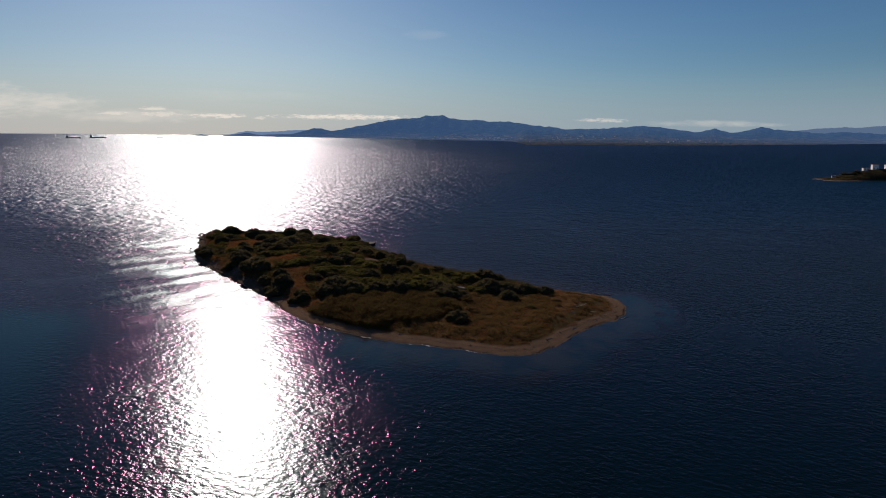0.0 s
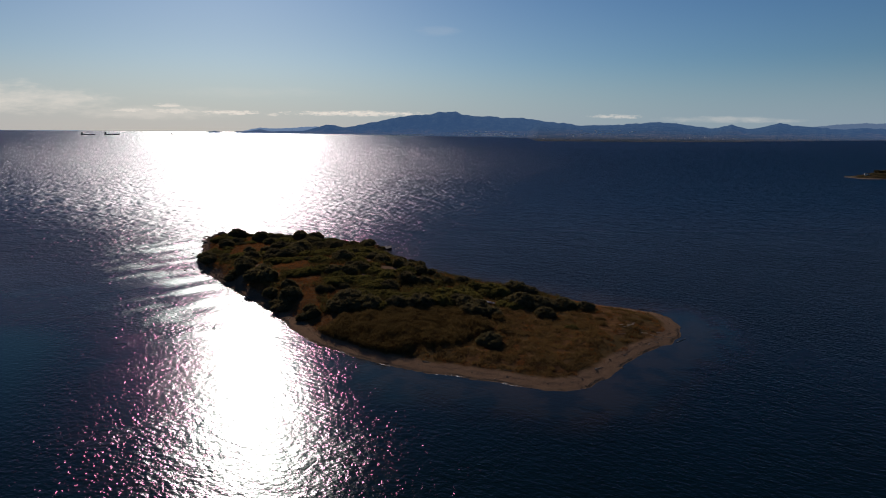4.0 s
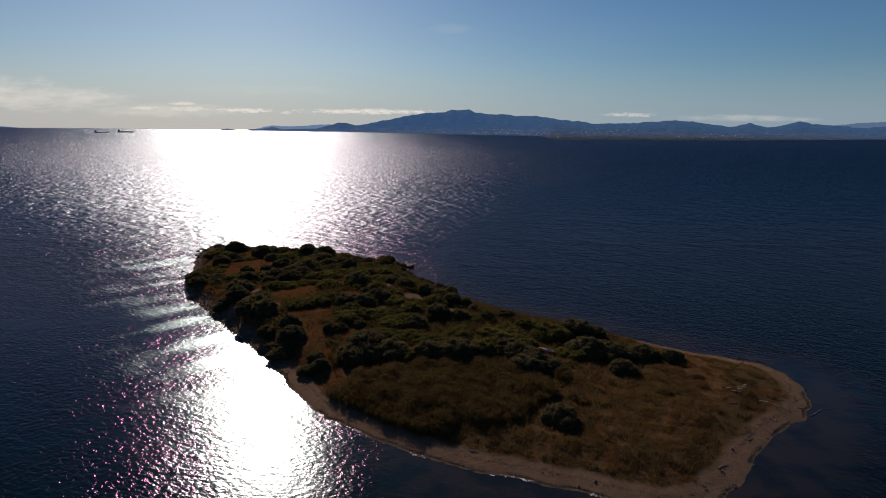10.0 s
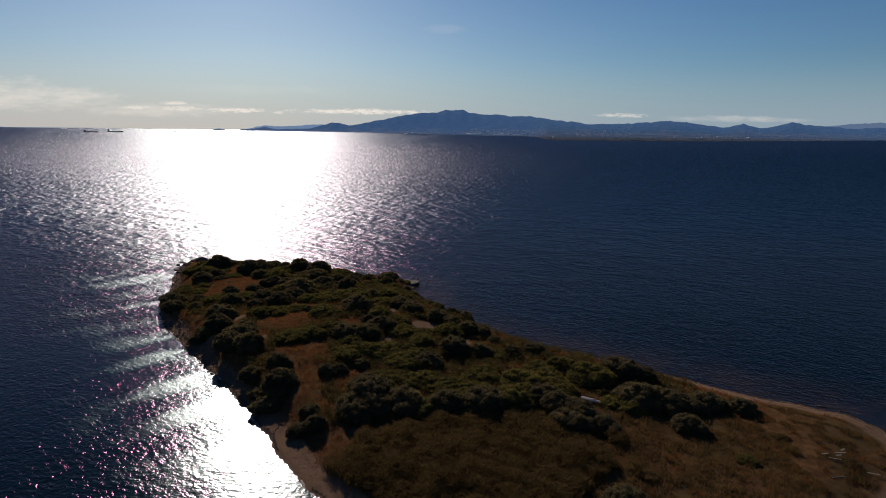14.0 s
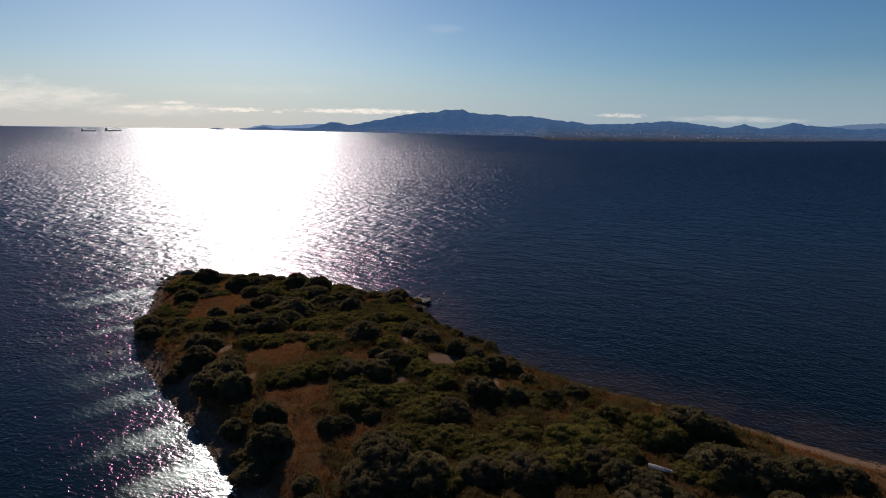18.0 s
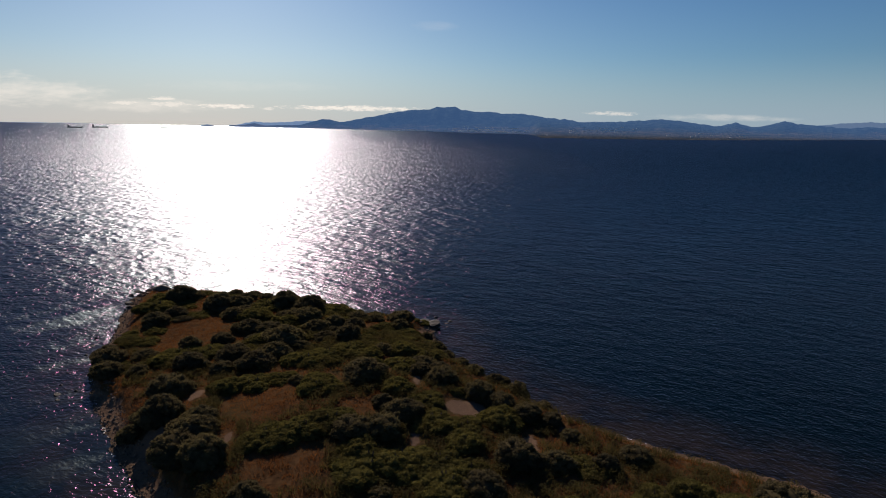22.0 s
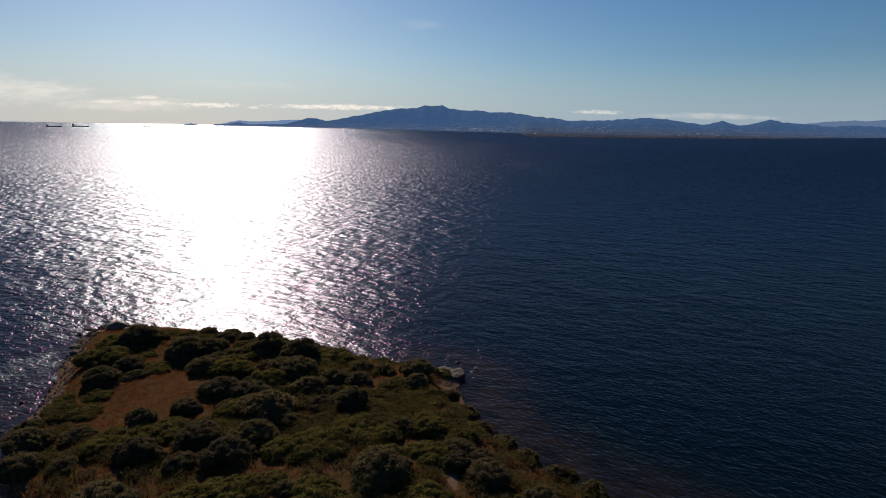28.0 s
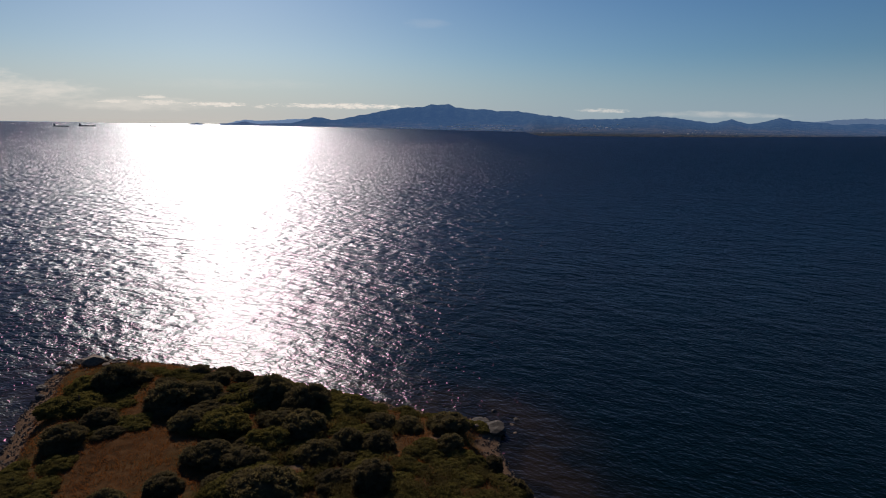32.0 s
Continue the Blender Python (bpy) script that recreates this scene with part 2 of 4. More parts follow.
GROUND = material("island_soil", ground_build)
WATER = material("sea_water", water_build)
LEAF_DARK = leafy("leaf_dark", (0.060, 0.049, 0.028), (0.105, 0.086, 0.043), (0.22, 0.175, 0.064), 1.7)
LEAF_GREEN = leafy("leaf_green", (0.060, 0.052, 0.018), (0.112, 0.096, 0.028), (0.21, 0.175, 0.040), 1.6)
HERB = leafy("herb_leaves", (0.052, 0.042, 0.017), (0.095, 0.076, 0.027), (0.16, 0.125, 0.036), 1.5)
LEAF_DRY = leafy("leaf_dry", (0.068, 0.045, 0.019), (0.130, 0.085, 0.034), (0.22, 0.130, 0.042), 1.6)
GRASS = leafy("dry_grass", (0.120, 0.046, 0.014), (0.225, 0.094, 0.030), (0.31, 0.120, 0.030), 1.5)
REED = leafy("reed_blades", (0.076, 0.052, 0.020), (0.150, 0.098, 0.037), (0.21, 0.128, 0.041), 1.5)
BARK = simple("bark", (0.075, 0.055, 0.04), 0.9, 0.4, 8.0)
STONE = simple("stone", (0.115, 0.082, 0.055), 0.85, 0.35, 1.5)
DARK_STONE = simple("dark_stone", (0.045, 0.038, 0.03), 0.8, 0.4, 1.5)
WRACK = simple("seaweed", (0.030, 0.022, 0.016), 0.8, 0.4, 4.0)
WOOD = simple("bleached_wood", (0.20, 0.17, 0.135), 0.8, 0.25, 5.0)
FOAM = simple("foam", (0.62, 0.60, 0.57), 0.7, 0.15, 6.0)
SHELL = simple("boat_paint", (0.74, 0.69, 0.61), 0.5, 0.1, 2.0)


# ---------------------------------------------------------------- meshes


def mesh_np(name, verts, faces, mat, smooth=False):
    """A mesh from numpy arrays; all faces have the same number of corners."""
    verts, faces = np.asarray(verts, np.float32), np.asarray(faces, np.int32)
    me = bpy.data.meshes.new(name)
    me.vertices.add(len(verts))
    me.vertices.foreach_set("co", verts.ravel())
    me.loops.add(faces.size)
    me.loops.foreach_set("vertex_index", faces.ravel())
    me.polygons.add(len(faces))
    me.polygons.foreach_set("loop_start", np.arange(0, faces.size, faces.shape[1], dtype=np.int32))
    me.polygons.foreach_set("use_smooth", np.full(len(faces), smooth, dtype=bool))
    me.update(calc_edges=True)
    me.validate()
    if mat:
        me.materials.append(mat)
    return me


def set_values(me, name, values):
    me.attributes.new(name, "FLOAT", "POINT").data.foreach_set("value", np.asarray(values, np.float32).ravel())


def grid_faces(nx, ny):
    i, j = np.meshgrid(np.arange(nx - 1), np.arange(ny - 1), indexing="ij")
    a = (i * ny + j).ravel()
    return np.stack([a, a + ny, a + ny + 1, a + 1], 1)


def part(name, me, parent, label=""):
    ob = new(name, me)
    ob.parent = parent
    if label:
        ob["label"] = label
    return ob


# ---------------------------------------------------------------- the island's shape
OUTLINE = ((-25, 143.5), (-10, 133.4), (6, 127.4), (18, 122.8), (24, 122.8), (29, 126), (43, 141.2), (52.4, 148.2), (57.6, 157), (58.4, 166), (55, 171.7), (41, 179.6), (28, 190.5),
           (13, 200), (2, 208.5), (-4.5, 214.2), (-10.8, 221.2), (-16.8, 234.5), (-20.8, 247.5), (-20.5, 257.5), (-31, 261), (-41, 266), (-49, 269.5), (-62, 276), (-80, 282), (-97, 285), (-102, 280),
           (-97.5, 262), (-92.2, 248), (-88.9, 234.5), (-84.6, 225), (-79.5, 216), (-74.2, 208.5), (-68, 200), (-55.6, 184.5), (-45.5, 171), (-36.6, 157), (-30, 148))


def spline(points, steps):
    p = np.array(points, float)
    a, b, c, d = np.roll(p, 1, 0), p, np.roll(p, -1, 0), np.roll(p, -2, 0)
    t = np.linspace(0, 1, steps, endpoint=False)[None, :, None]
    a, b, c, d = (q[:, None] for q in (a, b, c, d))
    s = 0.5 * (2 * b + (c - a) * t + (2 * a - 5 * b + 4 * c - d) * t**2 + (3 * b - a - 3 * c + d) * t**3)
    return s.reshape(-1, 2)


SHORE = spline(OUTLINE, 5)
rng = np.random.default_rng(7)
SHORE += 0.35 * np.sin(np.arange(len(SHORE))[:, None] * (1.7, 2.3) + (0.3, 1.1))


def shore_distance(x, y):
    """Metres inland from the waterline, negative out at sea."""
    x, y = np.asarray(x, float), np.asarray(y, float)
    best, inside = np.full(x.shape, 1e9), np.zeros(x.shape, bool)
    for (ax, ay), (bx, by) in zip(SHORE, np.roll(SHORE, -1, 0)):
        dx, dy = bx - ax, by - ay
        t = np.clip(((x - ax) * dx + (y - ay) * dy) / (dx * dx + dy * dy), 0, 1)
        best = np.minimum(best, (x - ax - t * dx) ** 2 + (y - ay - t * dy) ** 2)
        if ay != by:
            inside ^= ((ay > y) != (by > y)) & (x < ax + (y - ay) / (by - ay) * dx)
    return np.where(inside, 1, -1) * np.sqrt(best)


def bell(x, y, cx, cy, sx, sy):
    return np.exp(-(((x - cx) / sx) ** 2) - ((y - cy) / sy) ** 2)


def step(v, lo, hi):
    t = np.clip((v - lo) / (hi - lo), 0, 1)
    return t * t * (3 - 2 * t)


def ripple_field(x, y, scale, seed):
    """Cheap smooth unevenness from a few crossed waves, about -1 to 1."""
    r = np.random.default_rng(seed)
    out = 0
    for _ in range(7):
        ang, k = r.uniform(0, 6.28), r.uniform(0.6, 1.7) / scale
        out = out + np.sin((x * math.cos(ang) + y * math.sin(ang)) * k * 6.28 + r.uniform(0, 6.28))
    return out / 3.5


def beach_width(x, y):
    w = 3.6 - 1.4 * step(y, 172, 190) * step(x, -60, -20) - 0.8 * step(-x, 35, 50)
    w = w - 1.9 * bell(x, y, -82, 222, 9, 15) - 1.5 * bell(x, y, -8, 219, 10, 14)      # a steep bank, and a side where the shrubs reach the water
    return np.maximum(w + 1.0 * bell(x, y, -20, 252, 8, 10), 0.7)


def ground_height(x, y, d):
    d = np.where(d > 0, d * 5.0 / beach_width(x, y), d)
    hill = 1.6 + 3.6 * bell(x, y, -38, 212, 30, 38) + 1.2 * bell(x, y, -76, 258, 20, 20) + 1.2 * bell(x, y, 10, 178, 18, 22)
    west = step(-x, 15, 45) * step(y, 145, 175)
    beach = 0.14 * np.clip(d, 0, 5)
    rise = step(d, 3.6, 15 - 4.5 * west)
    land = beach * (1 - rise) + hill * rise + 0.18 * ripple_field(x, y, 14, 3) * step(d, 4, 9) + 0.06 * ripple_field(x, y, 3.5, 4) * step(d, 1, 5)
    return np.where(d > 0, land, np.maximum(0.07 * d, -7.0))


# bare and grassy ground: centre, half widths
BARE = ((-16, 205.8, 4.0, 3.2), (-31, 222.3, 1.0, 1.8), (-29, 219.6, 1.6, 1.6), (-26.2, 218, 2.0, 1.1), (-24.2, 214.5, 0.9, 2.6), (-34.5, 224.5, 1.2, 1.0), (-59.5, 209.8, 1.2, 2.6), (-50, 194.8, 0.7, 2.8),
        (-7.5, 197, 1.0, 3.4), (-49, 240, 2.2, 1.2), (-19, 189, 0.7, 3.5), (-24, 196, 0.8, 2.2), (16.5, 171, 1.8, 0.8), (-2, 200, 0.8, 3), (-62, 199, 2.6, 2.6), (-75, 211, 3, 3), (-30, 248, 1.2, 0.8))
MEADOW = ((-69, 241, 9.5, 11.5), (-47.5, 209, 6.5, 8), (-36.5, 213.5, 4.2, 3), (-41, 190.5, 4.8, 6), (-38, 178, 4.2, 4.8), (-36, 169, 3.4, 4.6), (-30, 178.5, 2.6, 2.2), (-34, 247, 4, 2), (-32, 204, 3.6, 2.4),
          (-94, 250, 5.5, 20))


def in_spots(x, y, spots, grow=1.0):
    out = 0.0
    for cx, cy, rx, ry in spots:
        out = np.maximum(out, 1.2 - (((x - cx) / (rx * grow)) ** 2 + ((y - cy) / (ry * grow)) ** 2))
    return np.clip(out, 0, 1)


def build_island():
    gx, gy = np.arange(-165, 131, 1.0), np.arange(62, 346, 1.0)
    x, y = (a.ravel() for a in np.meshgrid(gx, gy, indexing="ij"))
    d = shore_distance(x, y)
    z = ground_height(x, y, d)
    keep_face = grid_faces(len(gx), len(gy))
    keep_face = keep_face[(d[keep_face] > -48).all(1)]
    me = mesh_np("ground", np.stack([x, y, z], 1), keep_face, GROUND, True)
    set_values(me, "shore", np.where(d > 0, d * 5.0 / beach_width(x, y), d))
    set_values(me, "bare", in_spots(x, y, BARE))
    tagged(new("ground", me), "brown soil and pale sand of a low island in the sea", "ground", kind="structure")
    return gx, gy, z.reshape(len(gx), len(gy)), d.reshape(len(gx), len(gy))


GX, GY, GZ, GD = build_island()


def sample(table, x, y):
    x, y = np.asarray(x, float), np.asarray(y, float)
    fx, fy = np.clip(x - GX[0], 0, len(GX) - 1.001), np.clip(y - GY[0], 0, len(GY) - 1.001)
    i, j = fx.astype(int), fy.astype(int)
    u, v = fx - i, fy - j
    return table[i, j] * (1 - u) * (1 - v) + table[i + 1, j] * u * (1 - v) + table[i, j + 1] * (1 - u) * v + table[i + 1, j + 1] * u * v


def height(x, y):
    return sample(GZ, x, y)


def inland(x, y):
    return sample(GD, x, y)


def sea_level(y):
    """The far sheet lifts a little, so that its edge lies where the real horizon would."""
    return 29.5 * np.clip((np.asarray(y, float) - 1500) / 3400, 0, None) ** 2


def build_sea():
    def spread(fine_lo, fine_hi, lo, hi, gap):
        core = np.arange(fine_lo, fine_hi, gap)
        up = fine_hi + (hi - fine_hi) * (np.linspace(0, 1, 46) ** 2.6)
        down = fine_lo - (fine_lo - lo) * (np.linspace(0, 1, 40)[1:] ** 2.6)
        return np.concatenate([down[::-1], core, up])
    xs, ys = spread(-190, 140, -5200, 5200, 3.0), spread(20, 340, -2500, 4900, 3.0)
    x, y = (a.ravel() for a in np.meshgrid(xs, ys, indexing="ij"))
    near = (x > -260) & (x < 240) & (y > -40) & (y < 440)
    d = np.full(x.shape, -400.0)
    d[near] = shore_distance(x[near], y[near])
    # the wind comes over the island from the far right: calm water lies in its lee and roughens again further off
    along, across = x * 0.75 + y * 0.66, x * 0.66 - y * 0.75
    streak = np.clip(0.5 + 0.32 * ripple_field(across + 0.12 * along, along * 0.2, 15, 9) + 0.30 * ripple_field(across - 0.08 * along, along * 0.28, 5.5, 12), 0, 1)
    calm, ruffle = 0.0, 0.0
    for turn in (-11, -4, 4, 11):
        wx, wy = math.cos(radians(41.3 + turn)), math.sin(radians(41.3 + turn))
        first = np.full(x.shape, 999.0)
        for far in np.arange(260, -1, -6.0):
            px, py = x + wx * far, y + wy * far
            land = (sample(GD, px, py) > 0) & (px > GX[0]) & (px < GX[-1]) & (py > GY[0]) & (py < GY[-1])
            first = np.where(land, far, first)
        ruffle = ruffle + 0.25 * (1 - step(first, 20, 80)) * step(first, 0, 6)
        calm = calm + 0.25 * np.maximum((1 - step(first, 6, 62)) * (0.45 + 0.32 * streak), (1 - step(first, 150, 262)) * (0.26 + 0.30 * streak))
    calm = calm * (1 - 0.65 * step(y - 0.2 * x, 210, 250))
    # close under the near shore the water is sheltered too
    calm = np.maximum(calm, (1 - step(y + 0.35 * x, 150, 212)) * (0.20 + 0.25 * streak))
    edge = -d + 3.0 * ripple_field(x, y, 11, 10)
    calm = np.maximum(calm, 0.98 * (1 - step(edge, 8, 15)) * step(x, -24, -15) * (1 - step(y, 165, 180)))
    calm = np.maximum(calm, 0.95 * (1 - step(x + 0.33 * (y - 75), -76, -38)) * (1 - step(y, 140, 185)))
    calm = calm - 0.5 * step(y, 230, 900)
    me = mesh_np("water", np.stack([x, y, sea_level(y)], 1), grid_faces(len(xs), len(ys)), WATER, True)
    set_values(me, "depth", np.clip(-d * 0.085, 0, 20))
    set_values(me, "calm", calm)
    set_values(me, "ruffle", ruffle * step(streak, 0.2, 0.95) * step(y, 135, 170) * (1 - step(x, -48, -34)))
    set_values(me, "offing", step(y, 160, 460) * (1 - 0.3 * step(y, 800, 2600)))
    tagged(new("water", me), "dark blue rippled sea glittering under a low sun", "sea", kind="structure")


build_sea()

# ---------------------------------------------------------------- the far coast
RIDGE_WEST = (-0.3237, -0.004, -0.301, -0.0018, -0.2837, 0.0012, -0.2648, -0.0026, -0.2466, -0.0014, -0.2101, -0.0007, -0.1963, 0.0031, -0.1732, 0.0094, -0.1613, 0.0091, -0.1459, 0.0049,
              -0.132, 0.0069, -0.0859, 0.0159, -0.0489, 0.0237, -0.0212, 0.0269, 0.002, 0.0278, 0.014, 0.0321, 0.0223, 0.0314, 0.0419, 0.0326, 0.0531, 0.0283, 0.0765, 0.0255)
RIDGE_EAST = (0.1046, 0.0251, 0.1188, 0.0231, 0.1517, 0.0232, 0.1849, 0.0192, 0.2136, 0.0156, 0.2374, 0.0142, 0.2519, 0.0112, 0.2997, 0.0125, 0.3476, 0.0152, 0.3763, 0.018, 0.4151, 0.0163,
              0.4447, 0.0122, 0.4793, 0.0081, 0.5108, 0.0147, 0.5381, 0.0081, 0.5528, 0.0088, 0.593, 0.0184, 0.6163, 0.0141, 0.6413, 0.0127, 0.6712, 0.0105, 0.705, 0.0082, 0.735, 0.0112, 0.765, 0.0102, 0.80, 0.0085, 1.0, 0.009)
EYE = (-16.0, 85.0, 47.0)            # the middle of the flight, from which the far land was laid out


def hills_build(g):
    pos = g.position()
    n, fine = g.noise(0.004, 5.0, 0.62, pos), g.noise(0.02, 5.0, 0.65, pos)
    sep = g.add("ShaderNodeSeparateXYZ", {0: pos}).outputs
    flat = g.add("ShaderNodeCombineXYZ", {0: g.math("MULTIPLY", sep[0], 0.35), 1: sep[1], 2: sep[2]}).outputs[0]
    forest = g.mix(g.ramp(fine, 0.4, 0.65), (0.016, 0.030, 0.034), (0.040, 0.056, 0.050))
    field = g.mix(g.ramp(g.noise(0.022, 5.0, 0.7, flat), 0.40, 0.62), (0.026, 0.031, 0.018), (0.105, 0.082, 0.052))
    col = g.mix(g.ramp(g.math("ADD", sep[2], g.math("MULTIPLY", g.math("SUBTRACT", n, 0.5), 120.0)), 34.0, 60.0), field, forest)
    shade = principled(g, col, 0.95, bumped(g, g.noise(0.012, 6.0, 0.65, pos), 1.0, 60.0), **{"Specular IOR Level": 0.0})
    # haze is a blue glow added to the land, stronger farther off and sunward
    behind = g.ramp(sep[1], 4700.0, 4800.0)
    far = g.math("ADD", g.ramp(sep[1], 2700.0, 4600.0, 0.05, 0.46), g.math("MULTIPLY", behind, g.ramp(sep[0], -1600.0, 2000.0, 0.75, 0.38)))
    haze_glow = g.add("ShaderNodeEmission", {"Color": g.mix(behind, (0.100, 0.205, 0.44), (0.155, 0.225, 0.36)), "Strength": far})
    return g.add("ShaderNodeAddShader", {0: shade, 1: haze_glow.outputs[0]}).outputs[0]


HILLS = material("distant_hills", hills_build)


def build_coast():
    ridge = np.array(RIDGE_WEST + RIDGE_EAST).reshape(-1, 2)
    a = np.concatenate([np.linspace(-0.325, 0.99, 420)])
    e = np.interp(a, ridge[:, 0], ridge[:, 1])
    e += 0.0006 * ripple_field(a * 400, a * 0, 6, 21) * step(e, 0.0, 0.01)
    coast = np.interp(a, (-0.33, -0.2, -0.09, 0.06, 0.165, 0.185, 0.35, 0.5, 0.65, 0.81, 1.0), (4460, 4330, 4120, 3720, 3500, 2700, 2730, 2850, 3200, 3700, 3750))
    s = np.concatenate([np.linspace(0, 0.5, 9), np.linspace(0.55, 1.0, 13)])
    top = 47 + 4640 * e
    rows = []
    for k in s:
        far = coast + (4640 - coast) * min(1.0, k / 0.92) + max(0.0, k - 0.92) * 900
        base = sea_level(EYE[1] + far) + 0.6 + 9 * k
        up = step(np.array(k), 0.30, 0.92) ** 1.3
        swell = 1 + 0.22 * ripple_field(a * 900 + k * 31, k * 240 + a * 55, 26, 33) * (1 - abs(2 * k - 1)) * step(np.array(k), 0.2, 0.6)
        z = base * (1 - up) + np.maximum(top, base) * up * np.minimum(swell, 1.0)
        if k > 0.93:
            z = z - (k - 0.92) * 700
        if k == 0:
            z = z - 3
        rows.append(np.stack([EYE[0] + a * far, EYE[1] + far, z], 1))
    v = np.stack(rows, 1)
    made = v, s
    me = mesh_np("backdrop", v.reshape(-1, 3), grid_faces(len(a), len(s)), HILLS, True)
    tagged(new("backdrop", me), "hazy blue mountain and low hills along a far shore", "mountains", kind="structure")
    return made


COAST, COAST_S = build_coast()


def far_range(profile, label):
    """A range that shows behind the nearer hills, paled by the added haze glow."""
    pts = np.array(profile).reshape(-1, 2)
    a = np.linspace(pts[0, 0], pts[-1, 0], 120)
    e = np.interp(a, pts[:, 0], pts[:, 1]) + 0.0005 * ripple_field(a * 500, a * 0, 6, 23)
    rows = []
    for far, up in ((4790, 0.0), (4806, 0.5), (4820, 0.85), (4834, 1.0), (4850, 0.7), (4880, 0.0)):
        base = sea_level(EYE[1] + far) - 2
        rows.append(np.stack([EYE[0] + a * far, np.full(a.shape, EYE[1] + far), base + (47 + 4834 * e - base) * up], 1))
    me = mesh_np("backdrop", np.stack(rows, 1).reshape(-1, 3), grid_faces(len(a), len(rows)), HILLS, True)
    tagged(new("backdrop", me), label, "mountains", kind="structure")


far_range((-0.318, -0.004, -0.30, 0.0008, -0.282, 0.0042, -0.268, 0.0022, -0.25, 0.0028, -0.225, 0.0042, -0.20, 0.0062, -0.17, 0.006, -0.13, 0.004), "pale hazy range behind the western foothills")
far_range((0.62, 0.010, 0.655, 0.0125, 0.6905, 0.0163, 0.74, 0.0191, 0.76, 0.0182, 0.8078, 0.0221, 0.9, 0.0215, 1.0, 0.020), "hazy range behind the eastern hills, paled by an added blue glow")

# ---------------------------------------------------------------- shrubs
# shrubs: place and radius, from the far tip to the spit
TIP_DARK = ((-82.8, 268.9, 2.8), (-85.1, 267.3, 4.4), (-57.3, 262.2, 3.8), (-69.7, 262.1, 3.3), (-72.9, 259.7, 3.6), (-50.6, 258.4, 4), (-81.1, 254.1, 2.7), (-53.1, 253.5, 2.6), (-38.5, 252.5, 2.4), (-67.1, 252, 2.8), (-34.4, 252, 2.1), (-28.2, 251, 3), (-49.6, 250.7, 3.3), (-83.1, 248.1, 3.2), (-42.8, 246.1, 2.5), (-38.6, 245.5, 2.5), (-28.3, 245, 2), (-60.4, 242.6, 3.2), (-46.4, 242.6, 2.9), (-55.8, 240.9, 3.1), (-64.5, 236.5, 2.3), (-43.3, 236.1, 2.1), (-38.4, 235.1, 2.9), (-50.7, 232.8, 4.2), (-69.4, 232.5, 2.4), (-90.3, 232.4, 2.7))
TIP_GREEN = ((-90.2, 267, 3.4), (-61.1, 260.7, 3.7), (-87.5, 258.7, 3.8), (-44.5, 257.7, 3.8), (-61.9, 250.7, 4.1), (-53.4, 246.9, 3.4), (-32.1, 243.6, 2.3), (-24.7, 243.3, 1.6), (-53.6, 235.6, 3.5), (-55.5, 234.3, 3.4), (-65, 229.4, 3.2), (-69.4, 228.4, 3.2))
MIDDLE_DARK = ((-83, 227.8, 3.3), (-30.9, 227.7, 2), (-89.6, 227.3, 1.8), (-58.5, 226, 3.1), (-50.6, 225.2, 3.1), (-65.7, 222.9, 2.8), (-74.5, 221.6, 1.8), (-80.2, 221.4, 2.9), (-22.9, 220.9, 2.8), (-52.8, 220.7, 3.2), (-58.7, 219.4, 2.4), (-20, 218.4, 2.2), (-23.4, 217.9, 1.9), (-19.6, 215.3, 2.8), (-33.2, 214.8, 3.6), (-43.9, 212.3, 1.4), (-64.8, 211.6, 3.7), (-13.8, 210.1, 2.6), (-10.5, 207.2, 2.5), (-29.2, 205.2, 1.8), (-6.8, 204.3, 2.5), (-64.8, 203.7, 2.1), (-62.2, 203.1, 3.1), (-3.3, 202.5, 2), (-26, 202.3, 2.9), (-66, 201.7, 2.2), (-55.7, 201.3, 2.7))
MIDDLE_GREEN = ((-26.5, 227.1, 3), (-36.9, 226.4, 3.4), (-22.8, 225.4, 2.4), (-72.1, 225.2, 2.9), (-32.8, 224.2, 2.2), (-40.5, 223, 3.2), (-44.4, 221.3, 3.1), (-26.8, 219.8, 2.5), (-32.5, 217.6, 2.8), (-46.8, 213.7, 2), (-51, 212.2, 2.9), (-27.3, 210.9, 2.6), (-17, 210.9, 1.6), (-55.3, 210.4, 2.9), (-40.1, 209.9, 3.2), (-22.3, 206.7, 2.4), (-11.4, 201.5, 3.3), (-21.2, 200.3, 2.8))
SPIT_DARK_FAR = ((-1.3, 198.7, 1.7), (-55.1, 197.5, 3.5), (-28.8, 196.5, 3), (-32.9, 196.2, 3.1), (-56.2, 193, 3.3), (6.1, 192.5, 2.3), (-10.4, 191.4, 3.3), (-51.6, 191, 3.2), (1.5, 190.7, 1.8), (-5.3, 190.4, 2.4), (-15.3, 185.5, 3), (-28, 183.4, 1.6), (-43.4, 182.2, 2.4), (20.3, 181.2, 4), (-31.8, 180.9, 1.7), (24.3, 180.3, 2.9), (-48, 180.3, 2.5), (-33.9, 179.7, 1.8), (-41.2, 175.7, 3), (-25.8, 173.8, 3.3), (-47.1, 173.7, 2), (-40.8, 173.6, 2.6), (3.7, 171.1, 3.2))
